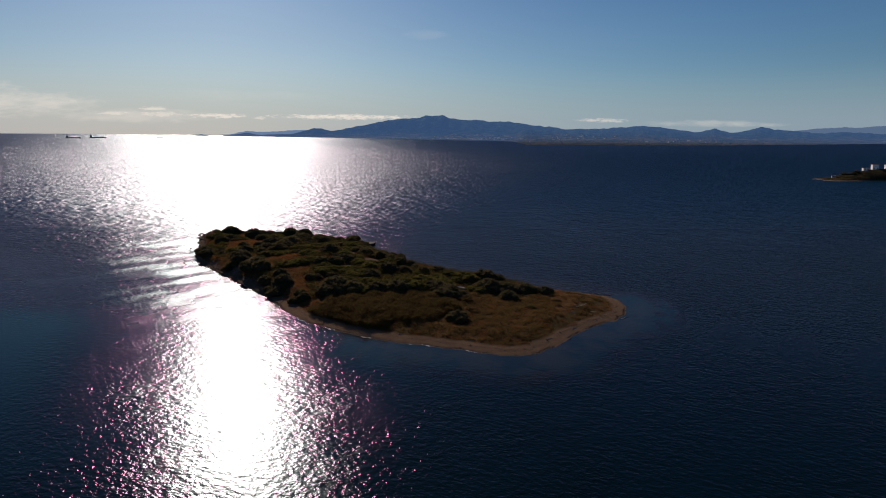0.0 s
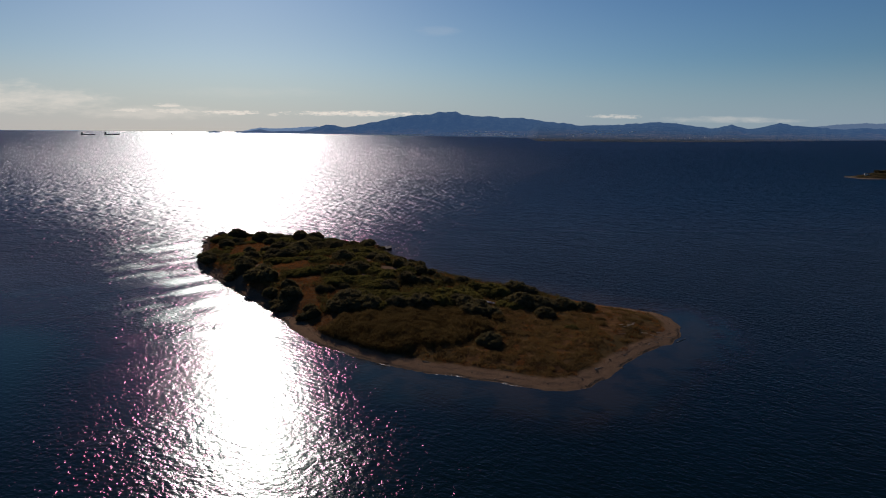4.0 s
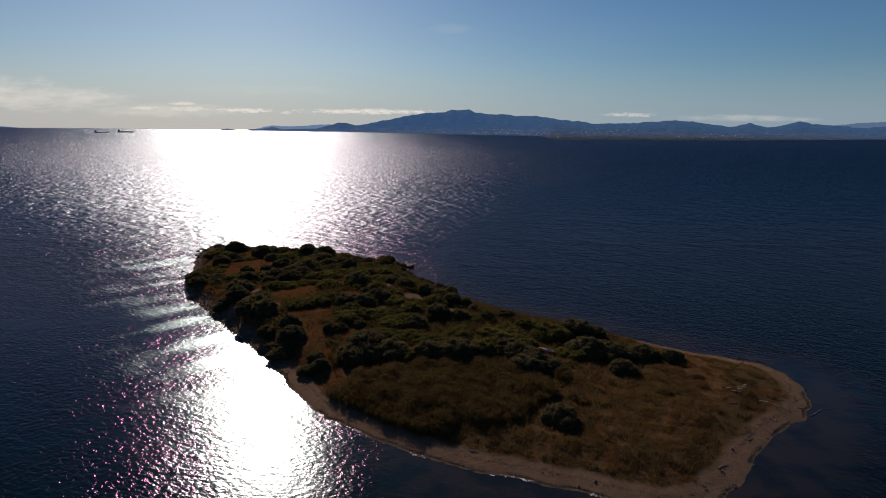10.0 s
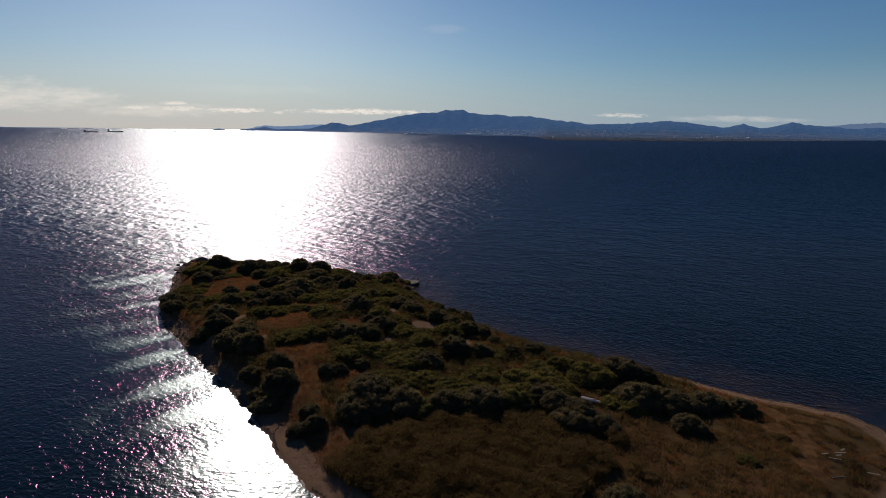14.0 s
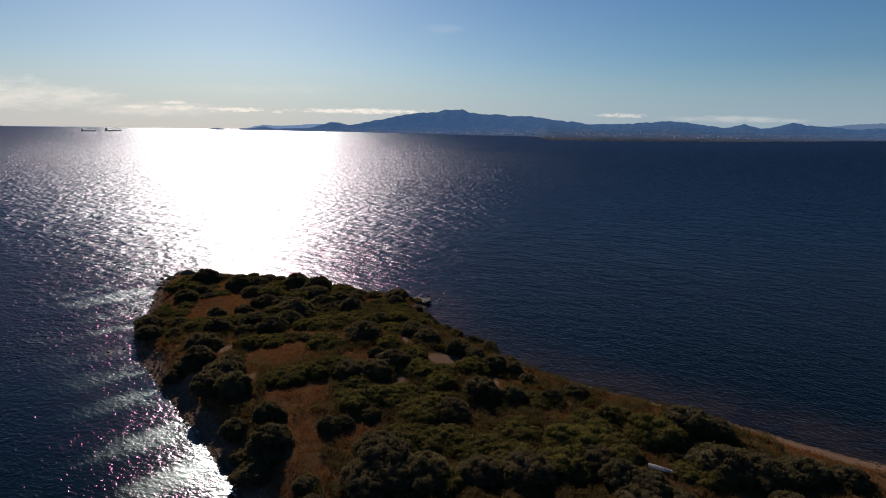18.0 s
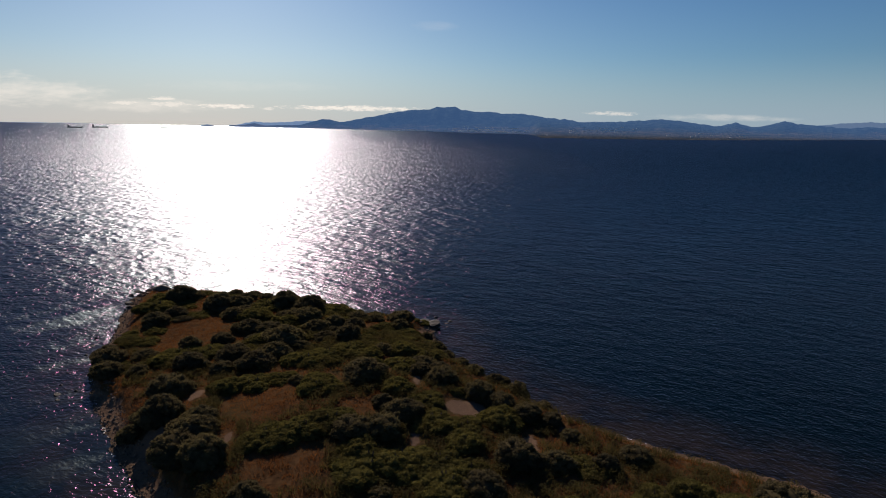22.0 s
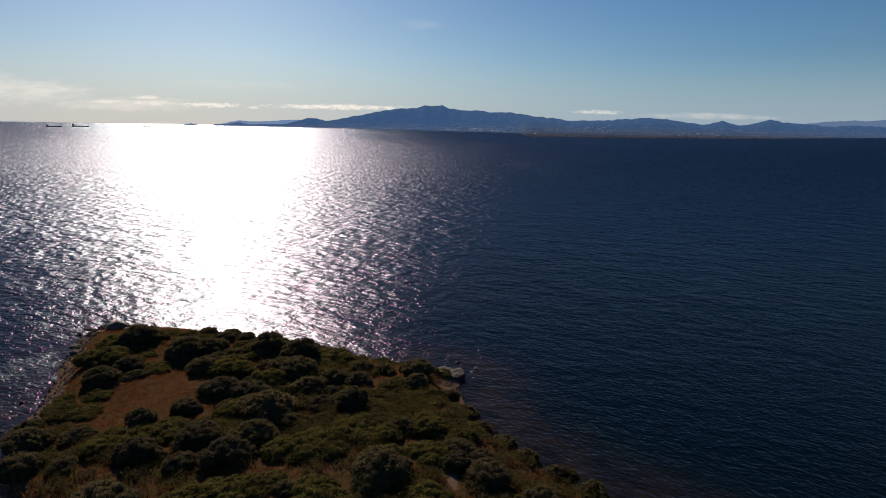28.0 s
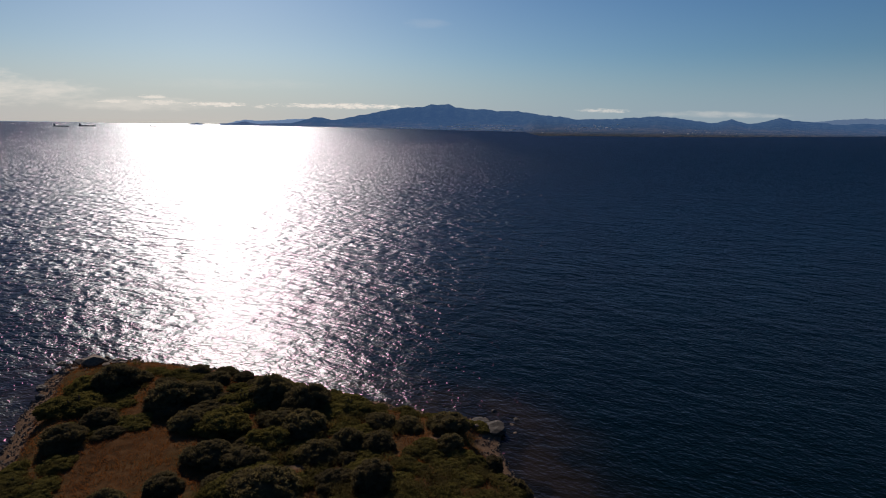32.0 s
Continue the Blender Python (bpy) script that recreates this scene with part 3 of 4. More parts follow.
SPIT_DARK_NEAR = ((-42.3, 170.9, 2.8), (20.5, 170.6, 4.2), (-24.8, 170.5, 4.4), (31.6, 170.3, 3.2), (25.3, 169.5, 3.8), (37, 169.2, 2.5), (-19.4, 168.7, 3.7), (-12.1, 167.9, 3.4), (-6.3, 167.6, 3.7), (-27.4, 167.3, 3), (-23.8, 167.2, 2.9), (-34.2, 166.8, 1.8), (5.9, 166.8, 3), (-26.6, 165, 3), (8.9, 164.9, 3.2), (25.3, 162.6, 2.6), (-32.6, 162.4, 2), (11.4, 162.3, 3.1), (-35, 162.2, 1.8), (6.9, 161.9, 3.7), (38.7, 159.8, 1.2), (9.6, 157, 1.3), (14.5, 149.2, 1.5), (9.7, 143.2, 3))
SPIT_GREEN = ((-16.9, 199.5, 2.3), (-35.9, 199.2, 2.8), (-40, 196.8, 3), (-44.1, 195.2, 3.1), (-16.6, 194.4, 3.1), (-31.3, 191.6, 2.8), (-20.8, 190.3, 2.8), (-0.8, 190, 2.5), (-25.6, 189.9, 3.4), (-30, 189, 3.7), (-17.1, 188.8, 2.5), (-20.2, 185.7, 3.6), (9.4, 184, 3), (5.7, 183.2, 2.6), (-5.3, 180.2, 2.9), (13.9, 179.2, 4.4), (6.1, 178.1, 3.7), (-16.3, 177.9, 2.9), (0.8, 176.8, 3.7), (-21.6, 175.9, 3.6), (-12.3, 175.8, 3.2), (-8.5, 174.2, 3.3), (6.9, 172.5, 3.1), (-6.9, 170.3, 4.2), (-0.7, 169.9, 3.8), (15.4, 169.5, 3), (-17.2, 167.7, 3.4), (30.1, 153.3, 1.3))


def ball(sub):
    bm = bmesh.new()
    bmesh.ops.create_icosphere(bm, subdivisions=sub, radius=1.0)
    v = np.array([p.co for p in bm.verts])
    f = np.array([[p.index for p in q.verts] for q in bm.faces])
    bm.free()
    return v, f


BALL_V, BALL_F = ball(2)


def crown_mesh(name, seed, mat, spread_, tall, leaves, dome):
    """A shrub's crown for a radius of 1: an uneven dome set all over with small lumps, and leaf sprays standing off them."""
    r = np.random.default_rng(seed)
    vs, fs, n = [], [], 0
    heads = [(0.0, 0.0, 0.62)] if dome else [(0.0, 0.0, 0.5)]
    for k in range(3 if dome else 5):       # smaller heads that lean on the first
        ang, out = r.uniform(0, 6.28), r.uniform(0.3, 0.5) * spread_
        heads.append((math.cos(ang) * out, math.sin(ang) * out, r.uniform(0.3, 0.46)))
    lumps = [(x, y, 0.30 * tall * size / 0.6, size) for x, y, size in heads]
    for x, y, size in heads:
        for _ in range(int(95 * size)):
            ang, up = r.uniform(0, 6.28), r.uniform(-0.25, 0.97)
            flat = math.sqrt(1 - up * up) * size * r.uniform(0.84, 0.98)
            lumps.append((x + math.cos(ang) * flat, y + math.sin(ang) * flat, (0.30 * size / 0.6 + 0.72 * up * size * r.uniform(0.85, 1.08)) * tall, r.uniform(0.085, 0.165)))
    for x, y, z, size in lumps:
        w = BALL_V * (1 + 0.13 * np.sin(BALL_V * 7 + r.uniform(0, 6, 3)).sum(1, keepdims=True) / 2 + r.normal(0, 0.06, (len(BALL_V), 1)))
        w = w * (size * 0.84, size * 0.84, size * 0.70 * tall) + (x, y, z)
        w[:, 2] = np.maximum(w[:, 2], 0.02)
        vs.append(w)
        fs.append(BALL_F + n)
        n += len(w)
    # sprays: little kites that lie about the lumps' skin
    area = sum(min(q[3], 0.3) ** 2 for q in lumps)
    for x, y, z, size in lumps:
        each = int(leaves * min(size, 0.3) ** 2 / area)
        q = r.normal(size=(each, 3))
        q[:, 2] = np.abs(q[:, 2]) * 0.9 - 0.25
        q /= np.linalg.norm(q, axis=1, keepdims=True)
        at = q * (size * r.uniform(0.84, 1.12, (each, 1))) * (1, 1, 0.85 * tall) + (x, y, z)
        at[:, 2] = np.maximum(at[:, 2], 0.05)
        along = r.normal(size=(each, 3)) + q * 0.7
        along /= np.linalg.norm(along, axis=1, keepdims=True)
        side = np.cross(along, r.normal(size=(each, 3)))
        side /= np.linalg.norm(side, axis=1, keepdims=True)
        ln, wd = r.uniform(0.016, 0.042, (each, 1)), r.uniform(0.008, 0.018, (each, 1))
        quad = np.stack([at - along * ln, at + side * wd, at + along * ln, at - side * wd], 1).reshape(-1, 3)
        idx = np.arange(each)[:, None] * 4 + n
        fs += [idx + (0, 1, 2), idx + (0, 2, 3)]
        vs.append(quad)
        n += len(quad)
    return mesh_np(name, np.concatenate(vs), np.concatenate(fs), mat, True)


def stem_mesh(seed):
    """Two or three leaning, tapering stems."""
    r = np.random.default_rng(seed)
    vs, fs, n = [], [], 0
    for _ in range(3):
        ang, lean, base = r.uniform(0, 6.28), r.uniform(0.1, 0.35), r.uniform(0, 0.06)
        ring = []
        for k in range(4):
            t = k / 3
            cx, cy = math.cos(ang) * (base + lean * t), math.sin(ang) * (base + lean * t)
            rad = 0.045 * (1 - 0.65 * t)
            ring.append([(cx + rad * math.cos(a), cy + rad * math.sin(a), -0.06 + 0.62 * t) for a in np.linspace(0, 6.28, 6)[:-1]])
        vs.append(np.array(ring).reshape(-1, 3))
        for k in range(3):
            for a in range(5):
                fs.append([n + k * 5 + a, n + k * 5 + (a + 1) % 5, n + k * 5 + 5 + (a + 1) % 5, n + k * 5 + 5 + a])
        n += 20
    return mesh_np("stems", np.concatenate(vs), np.array(fs), BARK)


def shrub_kind(seed, mat, spread_, tall, label, category="shrub"):
    top = new("shrub")
    tagged(top, label, category, "shrubs of the island")
    part("crown", crown_mesh("crown", seed, mat, spread_, tall, 19000, mat == LEAF_DARK), top)
    part("stems", stem_mesh(seed + 50), top)
    return top


KINDS_DARK = [shrub_kind(11, LEAF_DARK, 0.95, 1.0, "rounded dark grey-green evergreen shrub on dry ground"), shrub_kind(12, LEAF_DARK, 1.0, 1.12, "tall dense dark evergreen shrub on dry ground"),
              shrub_kind(13, LEAF_DARK, 1.1, 0.9, "wide dark evergreen shrub with a lumpy crown")]
KINDS_GREEN = [shrub_kind(21, LEAF_GREEN, 1.25, 0.72, "low spreading bright green shrub on the slope"), shrub_kind(22, LEAF_GREEN, 1.05, 0.9, "rounded green shrub with sunlit yellowish leaves")]
KINDS_DRY = [shrub_kind(31, LEAF_DRY, 1.1, 0.7, "low brownish half-dry shrub in the grass")]
SPENT = set()
PLACED = []


def plant(kind, x, y, r, tall=1.0, sink=0.10):
    away = math.hypot(x - 12.0, y - 169.4)
    if away < r + 1.4:          # the dinghy lies in a gap
        k = (r + 1.4) / max(away, 0.2)
        x, y = 12.0 + (x - 12.0) * k, 169.4 + (y - 169.4) * k
    m = pose(x, y, float(height(x, y)) - sink * r, 0, 0, rng.uniform(0, 360)) @ Matrix.Diagonal((r, r * rng.uniform(0.88, 1.12), r * tall, 1))
    if kind.name not in SPENT:
        SPENT.add(kind.name)
        kind.matrix_basis = m
    else:
        twin = copy_thing(kind, pose(0, 0, 0))
        twin.matrix_basis = m
    PLACED.append((x, y, r))


def off_the_beach(x, y, r):
    """The bank keeps the shrubs from growing on the beach."""
    d, need = float(inland(x, y)), 0.30 * r + 0.62 * float(beach_width(x, y))
    if d < need:
        gx_, gy_ = float(inland(x + 1, y) - inland(x - 1, y)) / 2, float(inland(x, y + 1) - inland(x, y - 1)) / 2
        x, y = x + gx_ * (need - d), y + gy_ * (need - d)
    return x, y


def plant_all():
    for x, y, r in TIP_DARK + MIDDLE_DARK + SPIT_DARK_FAR + SPIT_DARK_NEAR:
        x, y = off_the_beach(x, y, r)
        small = y < 166 and x > 0 and r < 2.0
        plant(KINDS_DRY[0] if small else KINDS_DARK[int(rng.integers(3))], x, y, r * 1.36, rng.uniform(0.72, 0.94) if y > 246 or x > 0 else rng.uniform(0.78, 1.0))
    for x, y, r in TIP_GREEN + MIDDLE_GREEN + SPIT_GREEN:
        x, y = off_the_beach(x, y, r)
        plant(KINDS_GREEN[int(rng.integers(2))], x, y, r * 1.42, rng.uniform(0.70, 0.92))
    # a row along the eastern edge, leaning out over the water
    for x, y, r in ((-22.5, 243.5, 1.9), (-20.5, 237.5, 2.3), (-18.6, 231.5, 2.4), (-16.0, 226.5, 2.3), (-13.6, 221.8, 2.4), (-10.2, 217.8, 2.2), (-6.8, 213.9, 2.3), (-2.9, 210.6, 2.0)):
        plant(KINDS_DARK[int(rng.integers(3))], x, y, r * 1.2, rng.uniform(0.95, 1.15))
    # lower bushes close the gaps, but for the meadows and the paths
    spots = np.concatenate([rng.uniform((-95, 225), (-20, 274), (2500, 2)), rng.uniform((-100, 164), (40, 276), (3500, 2))])
    sizes = rng.uniform(1.6, 2.8, 6000)
    made = 0
    for (x, y), r in zip(spots, sizes):
        d = float(inland(x, y))
        if made >= 104 or d < 0.5 * r + 0.9 * float(beach_width(x, y)) or float(in_spots(x, y, MEADOW, 1.15)) > 0.1 or float(in_spots(x, y, BARE, 1.5)) > 0.1:
            continue
        if (x - 12.0) ** 2 + (y - 169.4) ** 2 < (r + 2.5) ** 2 or x > 34 or (x > 12 and y < 168) or (y < 172 and -40 < x < -27):
            continue
        if any((x - a) ** 2 + (y - b) ** 2 < ((0.50 if y > 225 else 0.60) * (r + c)) ** 2 for a, b, c in PLACED):
            continue
        kind = KINDS_GREEN[int(rng.integers(2))] if rng.random() < (0.9 if x > -45 else 0.65) else KINDS_DARK[int(rng.integers(3))]
        plant(kind, float(x), float(y), float(r) * (1.25 if y > 225 else 1.0), 0.6)
        made += 1


plant_all()


# ---------------------------------------------------------------- grass and reeds
def blades(name, x, y, z, length, width, per, lean, mat, label, category, leaves=None):
    """Many thin upright blades in one mesh; leaves: also drooping leaves that grow from the upper half of the stems."""
    n = len(x) * per
    bx, by, bz, ln = (np.repeat(a, per) for a in (x, y, z, length))
    bx, by = bx + rng.normal(0, 0.22, n), by + rng.normal(0, 0.22, n)
    ln = ln * rng.uniform(0.6, 1.15, n)
    ang, tilt = rng.uniform(0, 6.28, n), rng.uniform(0.05, lean, n)
    tip = np.stack([bx + np.cos(ang) * ln * np.sin(tilt), by + np.sin(ang) * ln * np.sin(tilt), bz + ln * np.cos(tilt)], 1)
    turn = rng.uniform(0, 6.28, n)
    w = width * rng.uniform(0.6, 1.3, n)
    off = np.stack([np.cos(turn) * w, np.sin(turn) * w, 0 * w], 1)
    base = np.stack([bx, by, bz - 0.05], 1)
    v = np.stack([base - off, base + off, tip], 1).reshape(-1, 3)
    if leaves:
        tall, count = np.repeat(leaves[0], leaves[1]), leaves[1]
        m = len(tall)
        sx, sy, sz = (np.repeat(q, count) for q in (x, y, z))
        low = np.stack([sx + rng.normal(0, 0.25, m), sy + rng.normal(0, 0.25, m), sz + tall * rng.uniform(0.5, 0.85, m)], 1)
        a, reach = rng.uniform(0, 6.28, m), rng.uniform(0.25, 0.6, m)
        end = low + np.stack([np.cos(a) * reach, np.sin(a) * reach, rng.uniform(-0.15, 0.4, m)], 1)
        wide = np.stack([-np.sin(a), np.cos(a), 0 * a], 1) * rng.uniform(0.03, 0.075, (m, 1))
        v = np.concatenate([v, np.stack([low - wide, low + wide, end], 1).reshape(-1, 3)])
    me = mesh_np(name, v, np.arange(len(v)).reshape(-1, 3), mat)
    tagged(new(name, me), label, category, kind="stuff")


def scatter(count, keep):
    x, y = rng.uniform(-103, 62, count), rng.uniform(120, 287, count)
    ok = keep(x, y, inland(x, y))
    return x[ok], y[ok]


def reed_zone(x, y):
    return np.clip(1.15 - ((x + 9) / 21) ** 2 - ((y - 152 - 0.10 * (x + 9)) / 12.5) ** 2 + 0.2 * ripple_field(x, y, 9, 61), 0, 1)


def build_grass():
    x, y = scatter(190000, lambda x, y, d: (d > beach_width(x, y) + 0.7 * ripple_field(x, y, 7, 8)) & (in_spots(x, y, BARE, 1.05) < 0.2) & (ripple_field(x, y, 5, 71) > -0.9) & ((y > 172) | (x < -28) | (ripple_field(x, y, 6, 75) + 0.5 * ripple_field(x, y, 1.9, 76) > 0.45)))
    tall = 0.36 + 0.14 * ripple_field(x, y, 8, 72)
    blades("dry_grass", x, y, height(x, y), np.maximum(tall, 0.18), 0.04, 4, 0.95, GRASS, "dry orange-brown grass between the shrubs", "grass")
    x, y = scatter(330000, lambda x, y, d: (reed_zone(x, y) > 0.15) & (d > 3.5))
    mound = 0.75 + 1.25 * np.sqrt(reed_zone(x, y)) + 0.45 * ripple_field(x, y, 5, 73) + 0.35 * ripple_field(x, y, 2.1, 74)
    mound = np.maximum(mound, 0.35)
    blades("reeds", x, y, height(x, y), mound, 0.035, 4, 0.5, REED, "dense brown-green reed bed on the dunes", "reeds", (mound, 6))


build_grass()


def build_scrub():
    def keep(x, y, d):
        return (d > 4.6) & (y < 176) & (x > -24) & (reed_zone(x, y) < 0.3) & (ripple_field(x, y, 7, 81) + 0.4 * ripple_field(x, y, 2.6, 82) > -0.75 + 0.9 * step(x, 30, 42)) & (in_spots(x, y, BARE, 1.2) < 0.1)
    x, y = scatter(230000, keep)
    blades("low_scrub", x, y, height(x, y), np.maximum(0.52 + 0.3 * ripple_field(x, y, 5, 83), 0.15), 0.045, 6, 0.9, LEAF_DRY, "low olive-brown scrub on the sandy spit", "scrub")
    x, y = scatter(150000, lambda x, y, d: (d > beach_width(x, y) + 1.6) & (y > 163) & (x < 34) & ((x < 14) | (y > 170)) & (in_spots(x, y, MEADOW, 1.15) < 0.2) & (in_spots(x, y, BARE, 1.4) < 0.1)
                   & (ripple_field(x, y, 6, 84) + 0.6 * ripple_field(x, y, 2.6, 86) > -0.35 + 0.5 * step(-x, 45, 70) + 0.95 * step(y, 232, 248)) & ((x - 12) ** 2 + (y - 169.4) ** 2 > 9))
    mound = np.maximum(0.85 + 0.45 * ripple_field(x, y, 4.5, 85) + 0.35 * ripple_field(x, y, 2.0, 88), 0.25)
    blades("undergrowth", x, y, height(x, y), mound, 0.06, 3, 0.8, HERB, "low green undergrowth in mounds between the shrubs", "undergrowth", (mound * 1.15, 5))


build_scrub()


# ---------------------------------------------------------------- stones, rocks, seaweed and driftwood on the beaches
def along_shore(count, lo, hi):
    """Places strewn along the waterline, between lo and hi metres inland."""
    nxt = np.roll(SHORE, -1, 0)
    seg = nxt - SHORE
    ln = np.linalg.norm(seg, axis=1)
    i = rng.choice(len(SHORE), count, p=ln / ln.sum())
    t = rng.uniform(0, 1, (count, 1))
    p = SHORE[i] + seg[i] * t
    normal = np.stack([-seg[i, 1], seg[i, 0]], 1) / ln[i, None]
    return p + normal * rng.uniform(lo, hi, (count, 1))


def stone_shell(r, sub=1):
    v, f = ball(sub)
    v = v * (1 + 0.16 * np.sin(v * 4 + r.uniform(0, 6, 3)).sum(1, keepdims=True) / 1.5 + r.normal(0, 0.07, (len(v), 1)))
    return v * r.uniform(0.7, 1.15, 3) * (1, 1, 0.68), f


OCTA_V = np.array([(1, 0, 0), (-1, 0, 0), (0, 1, 0), (0, -1, 0), (0, 0, 1), (0, 0, -1)], float)
OCTA_F = np.array([(0, 2, 4), (2, 1, 4), (1, 3, 4), (3, 0, 4), (2, 0, 5), (1, 2, 5), (3, 1, 5), (0, 3, 5)])


def rocky(x, y):
    """Where the shore is stony: the west bank, the far end and the north-east corner."""
    return np.clip(step(-x, 38, 55) + step(y, 205, 225), 0, 1)


def build_stones():
    p = along_shore(9000, -0.6, 3.2)
    keep = rng.random(len(p)) < 0.015 + 0.9 * rocky(p[:, 0], p[:, 1])
    p = p[keep][:4200]
    n = len(p)
    size = rng.uniform(0.06, 0.26, n) * rng.choice((1.0, 1.6), n, p=(0.8, 0.2))
    v = OCTA_V[None] * rng.uniform(0.65, 1.2, (n, 6, 1)) * size[:, None, None]
    ang = rng.uniform(0, 6.28, n)
    c, s_ = np.cos(ang)[:, None], np.sin(ang)[:, None]
    x, y = v[..., 0] * c - v[..., 1] * s_, v[..., 0] * s_ + v[..., 1] * c
    base = np.maximum(height(p[:, 0], p[:, 1]), -0.25)
    v = np.stack([x + p[:, :1], y + p[:, 1:], v[..., 2] * 0.7 + base[:, None] + size[:, None] * 0.2], -1)
    f = (np.arange(n)[:, None, None] * 6 + OCTA_F[None]).reshape(-1, 3)
    tagged(new("beach_stones", mesh_np("beach_stones", v.reshape(-1, 3), f, STONE)), "grey-brown stones strewn along the waterline", "stones", kind="stuff")


build_stones()


def build_rocks():
    shells = []
    for k in range(5):
        v, f = stone_shell(np.random.default_rng(300 + k), 2)
        shells.append((mesh_np("rock", v, f, STONE, False), mesh_np("rock", v, f, DARK_STONE, False)))

    def rock(x, y, size, wet, tall=1.0):
        me = shells[int(rng.integers(5))][1 if wet else 0]
        ob = new("rock", me)
        z = max(float(height(x, y)), -0.35 * size)
        ob.matrix_basis = pose(x, y, z + 0.12 * size, rng.uniform(-14, 14), rng.uniform(-14, 14), rng.uniform(0, 360)) @ Matrix.Diagonal((size, size * rng.uniform(0.7, 1.1), size * tall, 1))
        tagged(ob, "dark wet rock at the edge of the shallows" if wet else "rough grey-brown boulder on the stony shore", "rock", "rocks along the shore")

    for x, y, size in ((-86.8, 217.8, 0.9), (-84.5, 219.2, 0.7), (-88.5, 221.5, 0.6), (-95.1, 245.4, 0.9), (-98.5, 267.5, 1.1), (-100.8, 271.5, 0.9), (-92, 236, 0.7), (-93.5, 241, 0.55), (-85.5, 215.6, 0.5),
                       (-103.5, 279, 1.2), (-104, 283, 1.0), (-20, 262, 0.8), (-16.5, 259, 0.9), (-90.5, 227, 0.5)):
        rock(x, y, size, True, 0.8)
    # a low outcrop at each end of the far shore
    for cx, cy, n, wide in ((-98, 281, 16, 3.0), (-22, 256.5, 14, 2.4), (-94, 280, 8, 3.0)):
        for _ in range(n):
            rock(cx + rng.normal(0, wide), cy + rng.normal(0, wide * 0.7), rng.uniform(0.35, 0.9), False, rng.uniform(0.7, 1.1))
    # the first three flattened boulders stand in for the tip's bare earth knoll
    for x, y, size, tall in ((-95.5, 279.5, 3.0, 0.55), (-91.5, 280.8, 2.3, 0.5), (-98.6, 281.0, 1.9, 0.5), (-20.8, 255.0, 2.0, 0.7), (-22.8, 257.2, 1.5, 0.6)):
        # the north-eastern pair takes the dark stone for its tone, not for wetness
        rock(x, y, size, x > -50, tall)
    p = along_shore(400, 0.2, 3.2)
    p = p[rng.random(len(p)) < rocky(p[:, 0], p[:, 1])][:45]
    for x, y in p:
        rock(float(x), float(y), rng.uniform(0.2, 0.5), False)


build_rocks()


def build_wrack():
    """Dark lines of washed-up seaweed on the sand."""
    nxt = np.roll(SHORE, -1, 0)
    seg = nxt - SHORE
    ln = np.linalg.norm(seg, axis=1)
    n = 16000
    i = rng.choice(len(SHORE), n, p=ln / ln.sum())
    p = SHORE[i] + seg[i] * rng.uniform(0, 1, (n, 1))
    normal = np.stack([-seg[i, 1], seg[i, 0]], 1) / ln[i, None]
    line = rng.choice((0.35, 2.4), n, p=(0.85, 0.15))
    p = p + normal * (line + rng.normal(0, 0.16, n) + 0.15 * ripple_field(p[:, 0], p[:, 1], 11, 91))[:, None]
    keep = (ripple_field(p[:, 0], p[:, 1], 9, 92) + 0.3 * line > -0.1) & (p[:, 1] < 192) & (inland(p[:, 0], p[:, 1]) > 0.05)
    p = p[keep]
    n = len(p)
    a = rng.uniform(0, 6.28, (n, 1)) + np.array([0, 2.1, 4.2])
    r = rng.uniform(0.05, 0.16, (n, 1)) * rng.uniform(0.5, 1.2, (n, 3))
    base = height(p[:, 0], p[:, 1])
    low = np.stack([p[:, :1] + r * np.cos(a), p[:, 1:] + r * np.sin(a), np.repeat(base[:, None] + 0.015, 3, 1)], -1)
    tip = np.stack([p[:, 0], p[:, 1], base + rng.uniform(0.03, 0.07, n)], -1)[:, None]
    v = np.concatenate([low, tip], 1)
    f = (np.arange(n)[:, None, None] * 4 + np.array([(0, 1, 3), (1, 2, 3), (2, 0, 3)])).reshape(-1, 3)
    tagged(new("seaweed", mesh_np("seaweed", v.reshape(-1, 3), f, WRACK)), "dark lines of dried seaweed along the sand", "seaweed", kind="stuff")


build_wrack()


def build_foam():
    """Small flakes of foam where the ripples break on the sand."""
    p = along_shore(2600, -0.35, 0.12)
    p = p[(ripple_field(p[:, 0], p[:, 1], 12, 95) > 0.5) & (p[:, 1] < 240) & (p[:, 0] < 14)]
    n = len(p)
    a = rng.uniform(0, 6.28, (n, 1)) + np.array([0, 1.3, 2.9, 4.6])
    r = rng.uniform(0.05, 0.2, (n, 1)) * rng.uniform(0.5, 1.2, (n, 4))
    z = np.maximum(height(p[:, 0], p[:, 1]), 0.0) + 0.02
    v = np.stack([p[:, :1] + r * np.cos(a), p[:, 1:] + r * np.sin(a), np.repeat(z[:, None], 4, 1)], -1)
    me = mesh_np("foam", v.reshape(-1, 3), np.arange(4 * n).reshape(-1, 4), FOAM)
    tagged(new("foam", me), "broken thin line of white foam at the waterline", "foam", kind="stuff")


build_foam()


